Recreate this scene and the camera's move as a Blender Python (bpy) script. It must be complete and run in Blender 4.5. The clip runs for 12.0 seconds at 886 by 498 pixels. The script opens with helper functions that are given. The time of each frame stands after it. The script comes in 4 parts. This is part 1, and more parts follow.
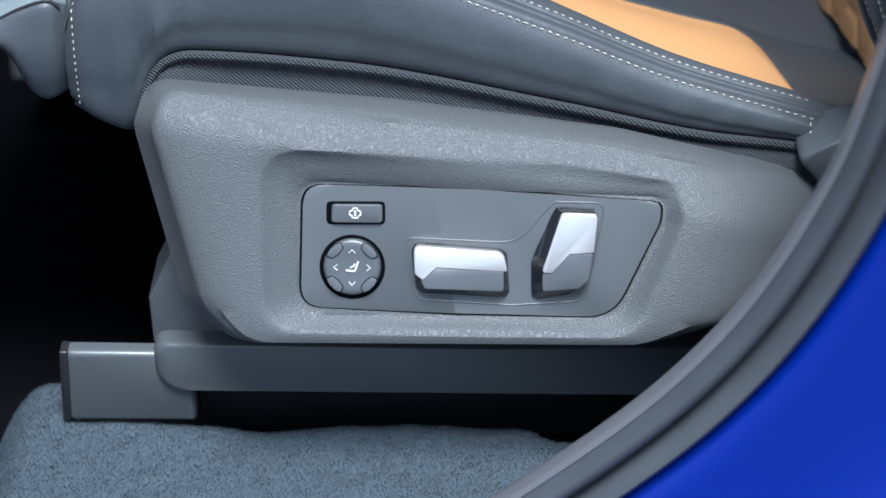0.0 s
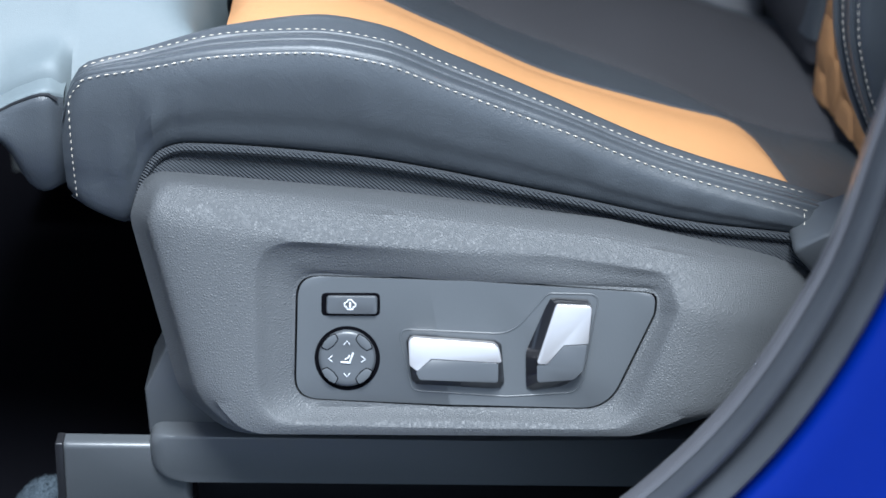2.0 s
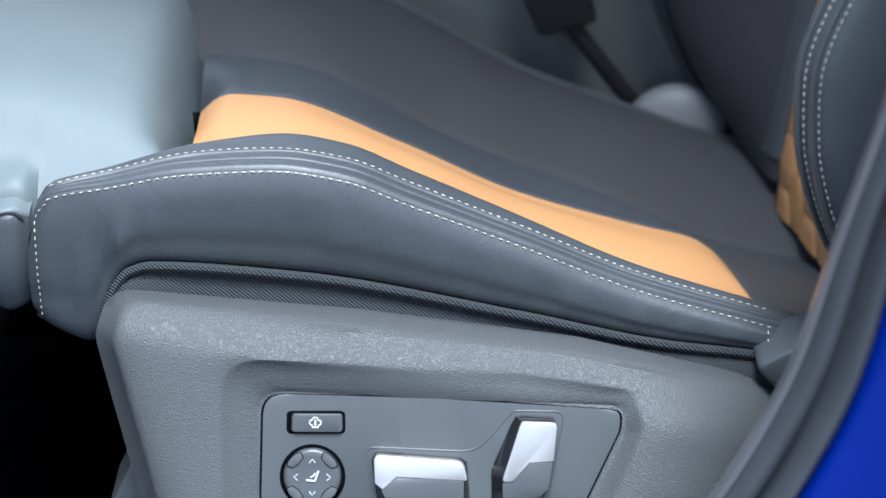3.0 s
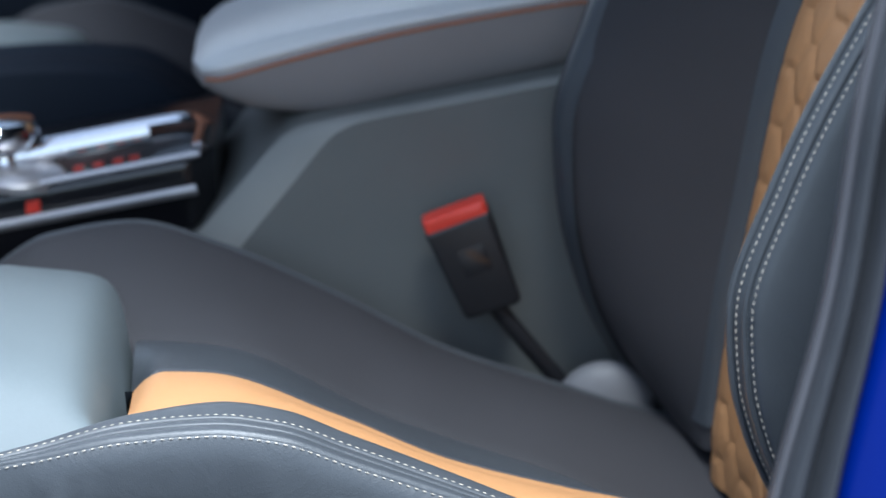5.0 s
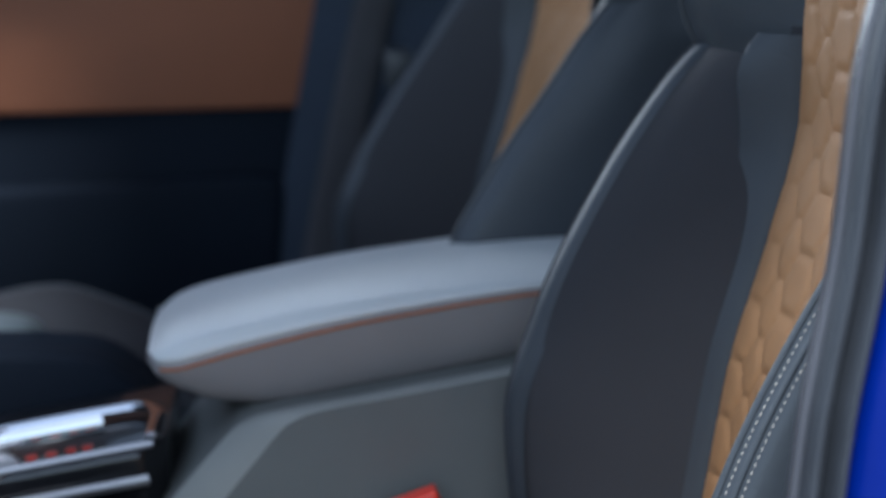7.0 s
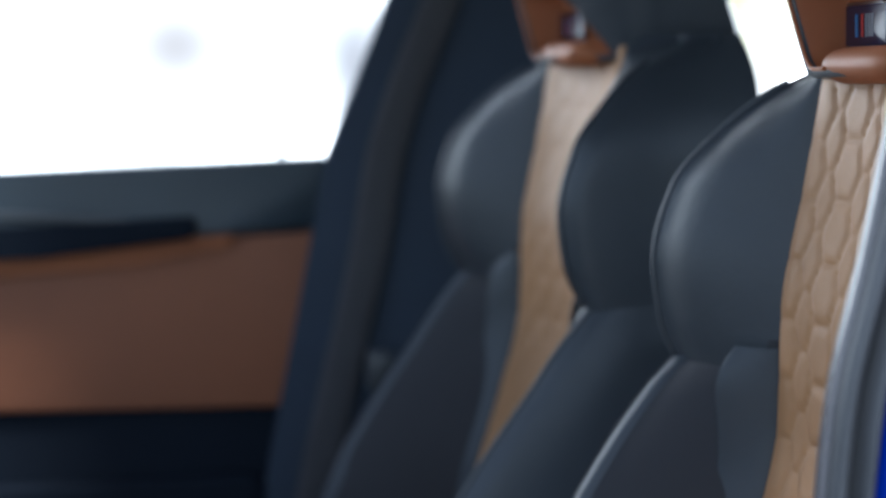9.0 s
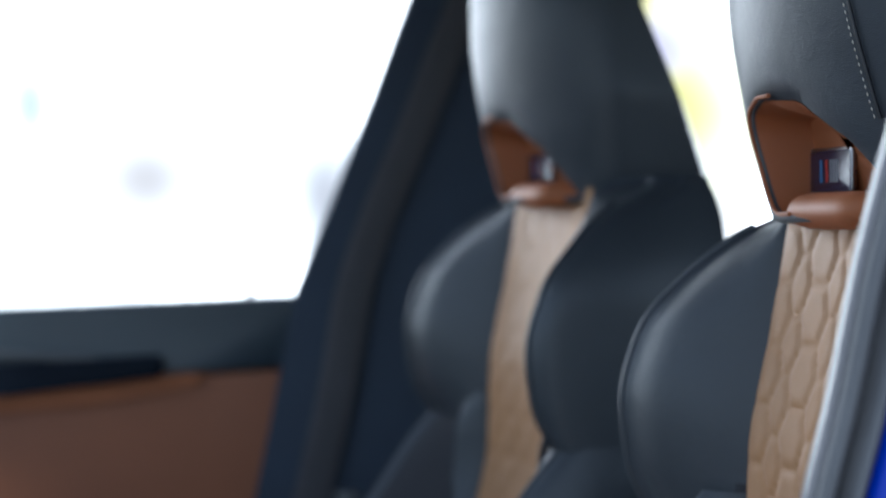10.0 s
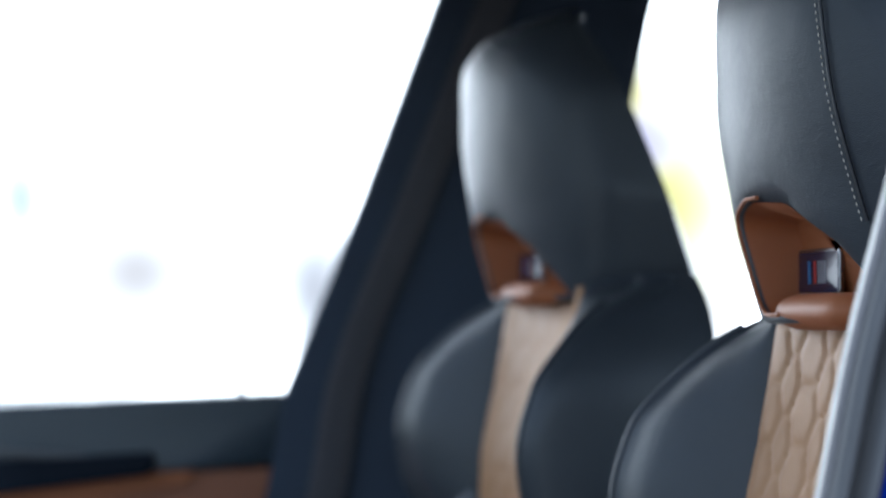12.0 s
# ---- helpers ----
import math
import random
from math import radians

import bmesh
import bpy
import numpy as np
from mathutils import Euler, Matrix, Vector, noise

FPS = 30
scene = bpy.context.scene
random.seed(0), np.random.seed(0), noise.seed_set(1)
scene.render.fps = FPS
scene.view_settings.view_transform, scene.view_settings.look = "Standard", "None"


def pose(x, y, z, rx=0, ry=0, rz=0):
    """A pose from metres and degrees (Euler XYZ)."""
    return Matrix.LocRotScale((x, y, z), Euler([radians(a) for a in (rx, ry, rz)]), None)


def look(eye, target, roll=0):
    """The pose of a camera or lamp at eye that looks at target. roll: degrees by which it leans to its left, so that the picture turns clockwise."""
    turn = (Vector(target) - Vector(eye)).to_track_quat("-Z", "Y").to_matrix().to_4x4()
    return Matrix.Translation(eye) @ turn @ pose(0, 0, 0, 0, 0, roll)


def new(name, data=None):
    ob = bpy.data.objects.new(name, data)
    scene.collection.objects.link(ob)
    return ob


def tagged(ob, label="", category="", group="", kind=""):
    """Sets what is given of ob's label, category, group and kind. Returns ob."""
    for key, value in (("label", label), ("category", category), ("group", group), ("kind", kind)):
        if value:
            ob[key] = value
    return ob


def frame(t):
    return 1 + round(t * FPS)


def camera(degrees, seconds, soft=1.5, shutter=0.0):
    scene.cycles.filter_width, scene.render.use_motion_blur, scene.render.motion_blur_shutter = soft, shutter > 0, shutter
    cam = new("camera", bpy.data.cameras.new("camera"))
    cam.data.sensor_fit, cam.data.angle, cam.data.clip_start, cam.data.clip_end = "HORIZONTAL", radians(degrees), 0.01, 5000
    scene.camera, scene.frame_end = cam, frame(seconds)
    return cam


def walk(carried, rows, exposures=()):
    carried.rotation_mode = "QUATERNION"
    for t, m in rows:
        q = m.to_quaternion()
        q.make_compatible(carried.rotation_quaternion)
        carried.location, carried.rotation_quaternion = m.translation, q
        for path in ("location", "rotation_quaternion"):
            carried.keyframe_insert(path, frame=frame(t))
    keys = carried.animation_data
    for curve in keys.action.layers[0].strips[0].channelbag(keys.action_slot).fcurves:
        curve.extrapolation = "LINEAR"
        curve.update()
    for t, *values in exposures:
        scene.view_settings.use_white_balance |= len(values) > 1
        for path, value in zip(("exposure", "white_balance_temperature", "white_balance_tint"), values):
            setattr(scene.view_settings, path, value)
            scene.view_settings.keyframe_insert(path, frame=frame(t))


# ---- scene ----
cam = camera(22.8, 12.0)
cam.data.dof.use_dof = True
cam.data.dof.focus_distance = 1.345
cam.data.dof.aperture_fstop = 4.8
PATH = [
    (0, (0.084, -1.112, 1.209), (0.062, 0.551, 0.098), 0.4),
    (0.5, (0.086, -1.112, 1.208), (0.059, 0.554, 0.102), 0.3),
    (1, (0.088, -1.113, 1.209), (0.057, 0.561, 0.115), 0.3),
    (1.5, (0.09, -1.114, 1.209), (0.057, 0.572, 0.134), 0.2),
    (2, (0.093, -1.115, 1.211), (0.061, 0.593, 0.17), 0.2),
    (2.5, (0.095, -1.116, 1.213), (0.075, 0.616, 0.214), 0.4),
    (3, (0.096, -1.118, 1.213), (0.09, 0.643, 0.265), 0.5),
    (5, (0.08, -1.148, 1.15), (0.159, 0.746, 0.514), -0.8),
    (5.5, (0.078, -1.151, 1.155), (0.178, 0.759, 0.568), -0.7),
    (6, (0.078, -1.153, 1.159), (0.19, 0.774, 0.636), -0.6),
    (6.5, (0.079, -1.156, 1.162), (0.2, 0.787, 0.705), -0.5),
    (8.5, (0.084, -1.166, 1.181), (0.222, 0.818, 0.971), -0.2),
    (9, (0.083, -1.169, 1.187), (0.227, 0.821, 1.047), -0.1),
    (9.5, (0.084, -1.171, 1.19), (0.243, 0.822, 1.118), -0.0),
    (10, (0.084, -1.172, 1.194), (0.256, 0.82, 1.175), 0.1),
    (10.5, (0.084, -1.175, 1.197), (0.259, 0.817, 1.218), 0.1),
    (11, (0.083, -1.179, 1.198), (0.26, 0.812, 1.253), 0.2),
    (11.5, (0.081, -1.182, 1.199), (0.263, 0.809, 1.265), 0.1),
    (12, (0.082, -1.183, 1.199), (0.263, 0.808, 1.265), 0.1),
]
walk(cam, [(t, look(eye, target, roll)) for t, eye, target, roll in PATH], [(0, 1.0, 5600, 5), (12, 1.0, 5600, 5)])

# ---- light ----
world = bpy.data.worlds.new("overcast_sky")
scene.world = world
world.use_nodes = True
wn = world.node_tree.nodes
sky = wn.new("ShaderNodeTexSky")
sky.sky_type = "NISHITA"
sky.sun_disc = False
sky.sun_elevation = radians(70)
sky.sun_rotation = radians(172)
wn["Background"].inputs["Strength"].default_value = 0.125
cloud = wn.new("ShaderNodeHueSaturation")
cloud.inputs["Saturation"].default_value = 0.6
world.node_tree.links.new(sky.outputs["Color"], cloud.inputs["Color"])
world.node_tree.links.new(cloud.outputs["Color"], wn["Background"].inputs["Color"])
sun = new("sun", bpy.data.lights.new("sun", "SUN"))
sun.data.energy = 5.0
sun.data.angle = radians(26)
sun.data.color = (1.0, 0.985, 0.96)
sun.matrix_world = look((0.12, -0.85, 2.4), (0, 0, 0))


# ---- materials ----
def material(name, colour, rough=0.5, metal=0.0, vary=0.25, vary_scale=6.0, bump=0.0, bump_scale=400.0, coat=0.0, spec=0.5, kind="noise", fine=0.12, crease=0.0):
    m = bpy.data.materials.new(name)
    m.use_nodes = True
    n, l = m.node_tree.nodes, m.node_tree.links
    b = n["Principled BSDF"]
    b.inputs["Metallic"].default_value = metal
    b.inputs["Coat Weight"].default_value = coat
    b.inputs["Coat Roughness"].default_value = 0.28
    b.inputs["Specular IOR Level"].default_value = spec
    co = n.new("ShaderNodeTexCoord")
    big = n.new("ShaderNodeTexNoise")
    big.inputs["Scale"].default_value = vary_scale
    big.inputs["Detail"].default_value = 5
    small = n.new("ShaderNodeTexNoise")
    small.inputs["Scale"].default_value = vary_scale * 40
    small.inputs["Detail"].default_value = 3
    for t in (big, small):
        l.new(co.outputs["Object"], t.inputs["Vector"])
    mix = n.new("ShaderNodeMix")
    mix.data_type = "RGBA"
    mix.inputs["A"].default_value = (*[c * (1 - vary) for c in colour], 1)
    mix.inputs["B"].default_value = (*[min(1, c * (1 + vary)) for c in colour], 1)
    add = n.new("ShaderNodeMath")
    add.operation = "MULTIPLY_ADD"
    l.new(small.outputs["Fac"], add.inputs[0])
    add.inputs[1].default_value = fine * 2
    l.new(big.outputs["Fac"], add.inputs[2])
    sub = n.new("ShaderNodeMath")
    sub.operation = "SUBTRACT"
    l.new(add.outputs[0], sub.inputs[0])
    sub.inputs[1].default_value = fine
    l.new(sub.outputs[0], mix.inputs["Factor"])
    l.new(mix.outputs["Result"], b.inputs["Base Color"])
    rr = n.new("ShaderNodeMapRange")
    rr.inputs["To Min"].default_value = max(0.02, rough - 0.08)
    rr.inputs["To Max"].default_value = min(1, rough + 0.08)
    l.new(big.outputs["Fac"], rr.inputs["Value"])
    l.new(rr.outputs["Result"], b.inputs["Roughness"])
    if bump:
        if kind == "cells":
            tex = n.new("ShaderNodeTexVoronoi")
            tex.feature = "DISTANCE_TO_EDGE"
            out = tex.outputs["Distance"]
        elif kind == "pebble":
            tex = n.new("ShaderNodeTexVoronoi")
            tex.feature = "SMOOTH_F1"
            tex.inputs["Smoothness"].default_value = 0.6
            out = tex.outputs["Distance"]
        elif kind == "weave":
            tex = n.new("ShaderNodeTexWave")
            tex.bands_direction = "DIAGONAL"
            tex.inputs["Distortion"].default_value = 1.0
            out = tex.outputs["Fac"]
        else:
            tex = n.new("ShaderNodeTexNoise")
            tex.inputs["Detail"].default_value = 6
            out = tex.outputs["Fac"]
        tex.inputs["Scale"].default_value = bump_scale
        l.new(co.outputs["Object"], tex.inputs["Vector"])
        bp = n.new("ShaderNodeBump")
        bp.inputs["Strength"].default_value = bump
        bp.inputs["Distance"].default_value = 0.001
        l.new(out, bp.inputs["Height"])
        if crease:
            wide = n.new("ShaderNodeTexNoise")
            wide.inputs["Scale"].default_value = 34
            wide.inputs["Detail"].default_value = 7
            wide.inputs["Roughness"].default_value = 0.62
            wide.inputs["Distortion"].default_value = 1.2
            l.new(co.outputs["Object"], wide.inputs["Vector"])
            b2_ = n.new("ShaderNodeBump")
            b2_.inputs["Strength"].default_value = crease
            b2_.inputs["Distance"].default_value = 0.004
            l.new(wide.outputs["Fac"], b2_.inputs["Height"])
            l.new(b2_.outputs["Normal"], bp.inputs["Normal"])
        l.new(bp.outputs["Normal"], b.inputs["Normal"])
    return m


LEATHER = material("black_leather", (0.049, 0.055, 0.063), 0.42, vary=0.2, vary_scale=9, bump=0.22, bump_scale=700, coat=0.12, spec=0.42, kind="cells", crease=0.17)
SUEDE = material("dark_grey_microfibre", (0.034, 0.033, 0.037), 0.8, vary=0.22, vary_scale=12, bump=0.3, bump_scale=1500)
TAN = material("tan_leather", (0.44, 0.225, 0.095), 0.55, spec=0.35, vary=0.12, vary_scale=9, bump=0.25, bump_scale=900, kind="cells")
COGNAC = material("cognac_leather", (0.38, 0.13, 0.05), 0.55, spec=0.3, vary=0.15, vary_scale=9, bump=0.2, bump_scale=900, kind="cells")
# leather of the thigh support, window sheen put into a blue-grey base
SHEEN_LEATHER = material("sheen_leather", (0.135, 0.160, 0.170), 0.6, vary=0.15, vary_scale=9, bump=0.2, bump_scale=900, kind="cells")
FABRIC = material("woven_flap_fabric", (0.030, 0.034, 0.040), 0.85, vary=0.2, vary_scale=20, bump=1.0, bump_scale=225, kind="weave")
THREAD = material("cream_thread", (0.58, 0.52, 0.43), 0.7, vary=0.1)
GRAIN = material("grained_grey_plastic", (0.068, 0.071, 0.075), 0.50, vary=0.08, vary_scale=10, bump=0.62, bump_scale=680, kind="cells", spec=0.4)
SMOOTH = material("satin_grey_plastic", (0.068, 0.073, 0.079), 0.42, vary=0.12, vary_scale=14, bump=0.05, bump_scale=900)
RAILP = material("rail_grey_plastic", (0.062, 0.066, 0.071), 0.32, vary=0.12, vary_scale=14, bump=0.1, bump_scale=900)
# deep shade as colour: near-black without gloss, for footwell floor and switch gaps
SHADE_BLACK = material("shade_black", (0.003, 0.003, 0.004), 0.95, vary=0.2, spec=0.0)
BLACK = material("black_plastic", (0.012, 0.012, 0.014), 0.4, vary=0.2)
GLOSS = material("gloss_black", (0.008, 0.008, 0.01), 0.08, vary=0.1, coat=0.6)
KEYGREY = material("switch_grey", (0.06, 0.064, 0.07), 0.35, vary=0.1, vary_scale=30)
SILVER = material("satin_silver", (0.54, 0.515, 0.515), 0.40, metal=0.8, vary=0.04)
CHROME = material("chrome", (0.85, 0.85, 0.87), 0.1, metal=1.0, vary=0.03)
WHITE = material("white_print", (0.55, 0.56, 0.58), 0.6, vary=0.05)
RED = material("red_plastic", (0.65, 0.05, 0.03), 0.35, vary=0.08)
RUBBER = material("grey_rubber", (0.042, 0.045, 0.052), 0.42, vary=0.2, vary_scale=25, bump=0.25, bump_scale=1200)
PAINT = material("blue_metallic_paint", (0.001, 0.014, 0.20), 0.32, metal=0.2, vary=0.08, vary_scale=4, coat=0.35, spec=0.2)
CARPET = material("grey_blue_carpet", (0.052, 0.066, 0.080), 0.95, vary=0.10, vary_scale=60, bump=0.5, bump_scale=1100, fine=0.1, spec=0.1)
DARKTRIM = material("dark_interior_trim", (0.008, 0.012, 0.020), 0.75, spec=0.15, vary=0.2, vary_scale=8, bump=0.2, bump_scale=700)
PILLAR = material("dark_navy_pillar_cloth", (0.034, 0.046, 0.068), 0.85, vary=0.2, vary_scale=14, bump=0.4, bump_scale=1500)
WEBBING = material("belt_webbing", (0.08, 0.075, 0.08), 0.7, vary=0.15, vary_scale=30, bump=0.5, bump_scale=700, kind="weave")
DOORTAN = material("brown_door_leather", (0.30, 0.108, 0.048), 0.55, vary=0.15, vary_scale=7, bump=0.2, bump_scale=800, kind="cells")
ASPHALT = material("grey_asphalt", (0.07, 0.07, 0.072), 0.9, vary=0.15, vary_scale=1.5, bump=0.3, bump_scale=60)
# armrest top: the light falling on it is put into a paler base
ARM_LIT = material("lit_grey_leather", (0.68, 0.68, 0.65), 0.42, vary=0.1, vary_scale=9, bump=0.08, bump_scale=900, kind="cells", spec=0.7)
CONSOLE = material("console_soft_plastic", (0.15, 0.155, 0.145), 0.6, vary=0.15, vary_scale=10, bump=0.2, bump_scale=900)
# lighter console tone, painting in the light its chamfer catches
EDGE_LIT = material("lit_console_edge", (0.28, 0.28, 0.255), 0.55, vary=0.12, vary_scale=14, bump=0.2, bump_scale=900)
# same armrest below the seam, its shade put into a darker base
ARM_SHADED = material("shaded_grey_leather", (0.27, 0.245, 0.235), 0.5, vary=0.12, vary_scale=9, bump=0.15, bump_scale=900, kind="cells")
# rubber lip with the bright edge highlight put into a paler base
LIP_GLINT = material("seal_lip_highlight", (0.085, 0.085, 0.095), 0.3, vary=0.1, vary_scale=20)
UPPERTRIM = material("blue_black_soft_vinyl", (0.032, 0.048, 0.062), 0.42, vary=0.2, vary_scale=9, bump=0.2, bump_scale=900, kind="cells", coat=0.3, spec=0.6)
DARKCHROME = material("dark_chrome", (0.28, 0.28, 0.30), 0.28, metal=1.0, vary=0.05)
BADGEGREY = material("badge_grey_enamel", (0.22, 0.22, 0.24), 0.4, vary=0.05)
NAVY = material("navy_enamel", (0.012, 0.014, 0.05), 0.25, vary=0.1)
SKYBLUE = material("light_blue_enamel", (0.06, 0.25, 0.5), 0.3, vary=0.05)


# ---- shape tools ----
def part(name, bm, mat, parent=None, label="", smooth=True):
    bmesh.ops.recalc_face_normals(bm, faces=bm.faces)
    me = bpy.data.meshes.new(name)
    bm.to_mesh(me)
    bm.free()
    me.materials.append(mat)
    if smooth:
        me.polygons.foreach_set("use_smooth", [True] * len(me.polygons))
        me.set_sharp_from_angle(angle=radians(38))
    ob = new(name, me)
    ob.parent = parent
    if label:
        ob["label"] = label
    return ob


def spline(keys):
    """A smooth function through (position, value) pairs in rising order."""
    xs = [k[0] for k in keys]
    ys = [k[1] for k in keys]
    n = len(xs)
    d = [(ys[i + 1] - ys[i]) / (xs[i + 1] - xs[i]) for i in range(n - 1)]
    m = [d[0]] + [0 if d[i - 1] * d[i] <= 0 else 2 * d[i - 1] * d[i] / (d[i - 1] + d[i]) for i in range(1, n - 1)] + [d[-1]]

    def f(x):
        if x <= xs[0]:
            return ys[0]
        if x >= xs[-1]:
            return ys[-1]
        i = max(j for j in range(n - 1) if xs[j] <= x)
        h = xs[i + 1] - xs[i]
        t = (x - xs[i]) / h
        return ((1 + 2 * t) * (1 - t) ** 2 * ys[i] + t * (1 - t) ** 2 * h * m[i]
                + t * t * (3 - 2 * t) * ys[i + 1] + t * t * (t - 1) * h * m[i + 1])
    return f


def catmull(pts, per=8, closed=False):
    pts = [Vector(p) for p in pts]
    n = len(pts)
    out = []
    for i in range(n if closed else n - 1):
        p1, p2 = pts[i], pts[(i + 1) % n]
        p0 = pts[i - 1] if (closed or i) else p1 * 2 - p2
        p3 = pts[(i + 2) % n] if (closed or i + 2 < n) else p2 * 2 - p1
        for k in range(per):
            t = k / per
            out.append(0.5 * (2 * p1 + (p2 - p0) * t + (2 * p0 - 5 * p1 + 4 * p2 - p3) * t * t + (3 * p1 - p0 - 3 * p2 + p3) * t ** 3))
    if not closed:
        out.append(pts[-1])
    return out


def loft(rows, wrap=False, cap=False, bm=None):
    """A skin over rows of points, all of the same length; wrap closes each row."""
    bm = bm or bmesh.new()
    vs = [[bm.verts.new(p) for p in r] for r in rows]
    n = len(rows[0])
    for a, b in zip(vs, vs[1:]):
        for j in range(n if wrap else n - 1):
            k = (j + 1) % n
            bm.faces.new((a[j], a[k], b[k], b[j]))
    if cap:
        bm.faces.new(vs[0])
        bm.faces.new(vs[-1][::-1])
    return bm


def round_poly(pts, r, seg=6):
    """A polygon with its corners rounded by radius r (a number, or one for each corner)."""
    out = []
    n = len(pts)
    for i in range(n):
        p = Vector(pts[i])
        a = (Vector(pts[i - 1]) - p)
        b = (Vector(pts[(i + 1) % n]) - p)
        rad = r[i] if isinstance(r, (list, tuple)) else r
        ang = a.angle(b)
        cut = min(rad / max(math.tan(ang / 2), 1e-3), a.length * 0.48, b.length * 0.48)
        s, e = p + a.normalized() * cut, p + b.normalized() * cut
        for k in range(seg + 1):
            t = k / seg
            out.append((1 - t) ** 2 * s + 2 * t * (1 - t) * p + t * t * e)
    return out


def polar(pts, centre, n):
    """The outline pts, seen from centre, at n even angles."""
    c = Vector(centre)
    segs = [(Vector(pts[i - 1]) - c, Vector(pts[i]) - c) for i in range(len(pts))]
    out = []
    for k in range(n):
        w = 2 * math.pi * k / n
        d = Vector((math.cos(w), math.sin(w)))
        best = 0
        for a, b in segs:
            e = b - a
            den = d.x * e.y - d.y * e.x
            if abs(den) < 1e-12:
                continue
            t = (a.x * e.y - a.y * e.x) / den
            u = (a.x * d.y - a.y * d.x) / den
            if t > 0 and -1e-6 <= u <= 1 + 1e-6:
                best = max(best, t)
        out.append(c + d * best)
    return out


def prism(outline, place, low, high, bevel=0.0, seg=3, bm=None):
    """An outline raised from low to high, its upper rim rounded; place(u, w, h) gives the point."""
    n = len(outline)
    c = sum((Vector(p) for p in outline), Vector((0, 0))) / n
    rows = [[place(p[0], p[1], low) for p in outline]]
    size = max((Vector(p) - c).length for p in outline)
    for k in range(seg + 1 if bevel else 1):
        w = math.pi / 2 * k / seg if bevel else 0
        inset = bevel * (1 - math.cos(w)) / size
        h = high - bevel * (1 - math.sin(w))
        rows.append([place(*(Vector(p) + (c - Vector(p)) * inset), h) for p in outline])
    return loft(rows, wrap=True, cap=True, bm=bm)


def tube(path, radius, sides=8, bm=None, closed=False, flat=1.0, up=(0, -1, 0)):
    bm = bm or bmesh.new()
    rows = []
    n = len(path)
    for i, p in enumerate(path):
        t = (Vector(path[(i + 1) % n if closed else min(i + 1, n - 1)]) - Vector(path[i - 1 if (closed or i) else 0])).normalized()
        a = t.cross(Vector(up)).normalized()
        b = t.cross(a)
        rows.append([Vector(p) + a * radius * math.cos(2 * math.pi * k / sides) + b * radius * flat * math.sin(2 * math.pi * k / sides) for k in range(sides)])
    if closed:
        rows.append(rows[0])
    return loft(rows, wrap=True, cap=not closed, bm=bm)


def stitches(path, length=0.0034, gap=0.0018, radius=0.00046, bm=None):
    """A row of short thread stitches along a path."""
    bm = bm or bmesh.new()
    pts = [Vector(p) for p in path]
    run = [0.0]
    for a, b in zip(pts, pts[1:]):
        run.append(run[-1] + (b - a).length)

    def at(d):
        i = max(0, min(len(pts) - 2, int(np.searchsorted(run, d)) - 1))
        t = (d - run[i]) / max(run[i + 1] - run[i], 1e-9)
        return pts[i].lerp(pts[i + 1], t)
    d = 0.0
    while d + length < run[-1]:
        a, b = at(d), at(d + length)
        m = (a + b) / 2
        t = (b - a).normalized()
        s = t.cross(Vector((0.3, -1, 0.5))).normalized() * radius
        q = t.cross(s).normalized() * radius
        ends = [bm.verts.new(a), bm.verts.new(b)]
        ring = [bm.verts.new(m + s), bm.verts.new(m + q), bm.verts.new(m - s), bm.verts.new(m - q)]
        for k in range(4):
            bm.faces.new((ends[0], ring[k], ring[(k + 1) % 4]))
            bm.faces.new((ends[1], ring[(k + 1) % 4], ring[k]))
        d += length + gap
    return bm


def block(x0, x1, y0, y1, z0, z1, r=0.004, bm=None):
    o = round_poly([(x0, z0), (x1, z0), (x1, z1), (x0, z1)], r, 3)
    return prism(o, lambda u, w, h: Vector((u, -h, w)), -y1, -y0, r, 3, bm)


def thing(name, label, category, at=(0, 0, 0), group=""):
    ob = new(name)
    ob.location = at
    ob.empty_display_size = 0.05
    return tagged(ob, label, category, group)


# ---- setting ----
def structure(name, bm, mat, label, category):
    return tagged(part(name, bm, mat), label, category, kind="structure")


bm = bmesh.new()
loft([[(x, y, 0.0) for x in (-400, -20, -3, 0, 3, 20, 400)] for y in (-400, -20, -3, 0, 3, 20, 400)], bm=bm)
structure("ground", bm, ASPHALT, "grey asphalt ground under the parked car", "ground")

# the daylit street and sky as an emitting sheet, which also lights the cabin
bd = bpy.data.materials.new("glowing_distance")
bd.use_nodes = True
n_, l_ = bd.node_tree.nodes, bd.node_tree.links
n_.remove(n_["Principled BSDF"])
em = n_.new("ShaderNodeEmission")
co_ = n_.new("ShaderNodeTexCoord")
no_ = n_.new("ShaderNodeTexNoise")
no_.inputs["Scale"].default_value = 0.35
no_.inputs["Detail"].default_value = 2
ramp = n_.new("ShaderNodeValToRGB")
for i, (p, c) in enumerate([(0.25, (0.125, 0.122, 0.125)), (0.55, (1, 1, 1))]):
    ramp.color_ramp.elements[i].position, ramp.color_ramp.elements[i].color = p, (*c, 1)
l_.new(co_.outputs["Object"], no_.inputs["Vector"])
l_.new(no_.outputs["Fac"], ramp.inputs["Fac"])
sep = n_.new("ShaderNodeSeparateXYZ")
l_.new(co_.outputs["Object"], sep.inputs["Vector"])


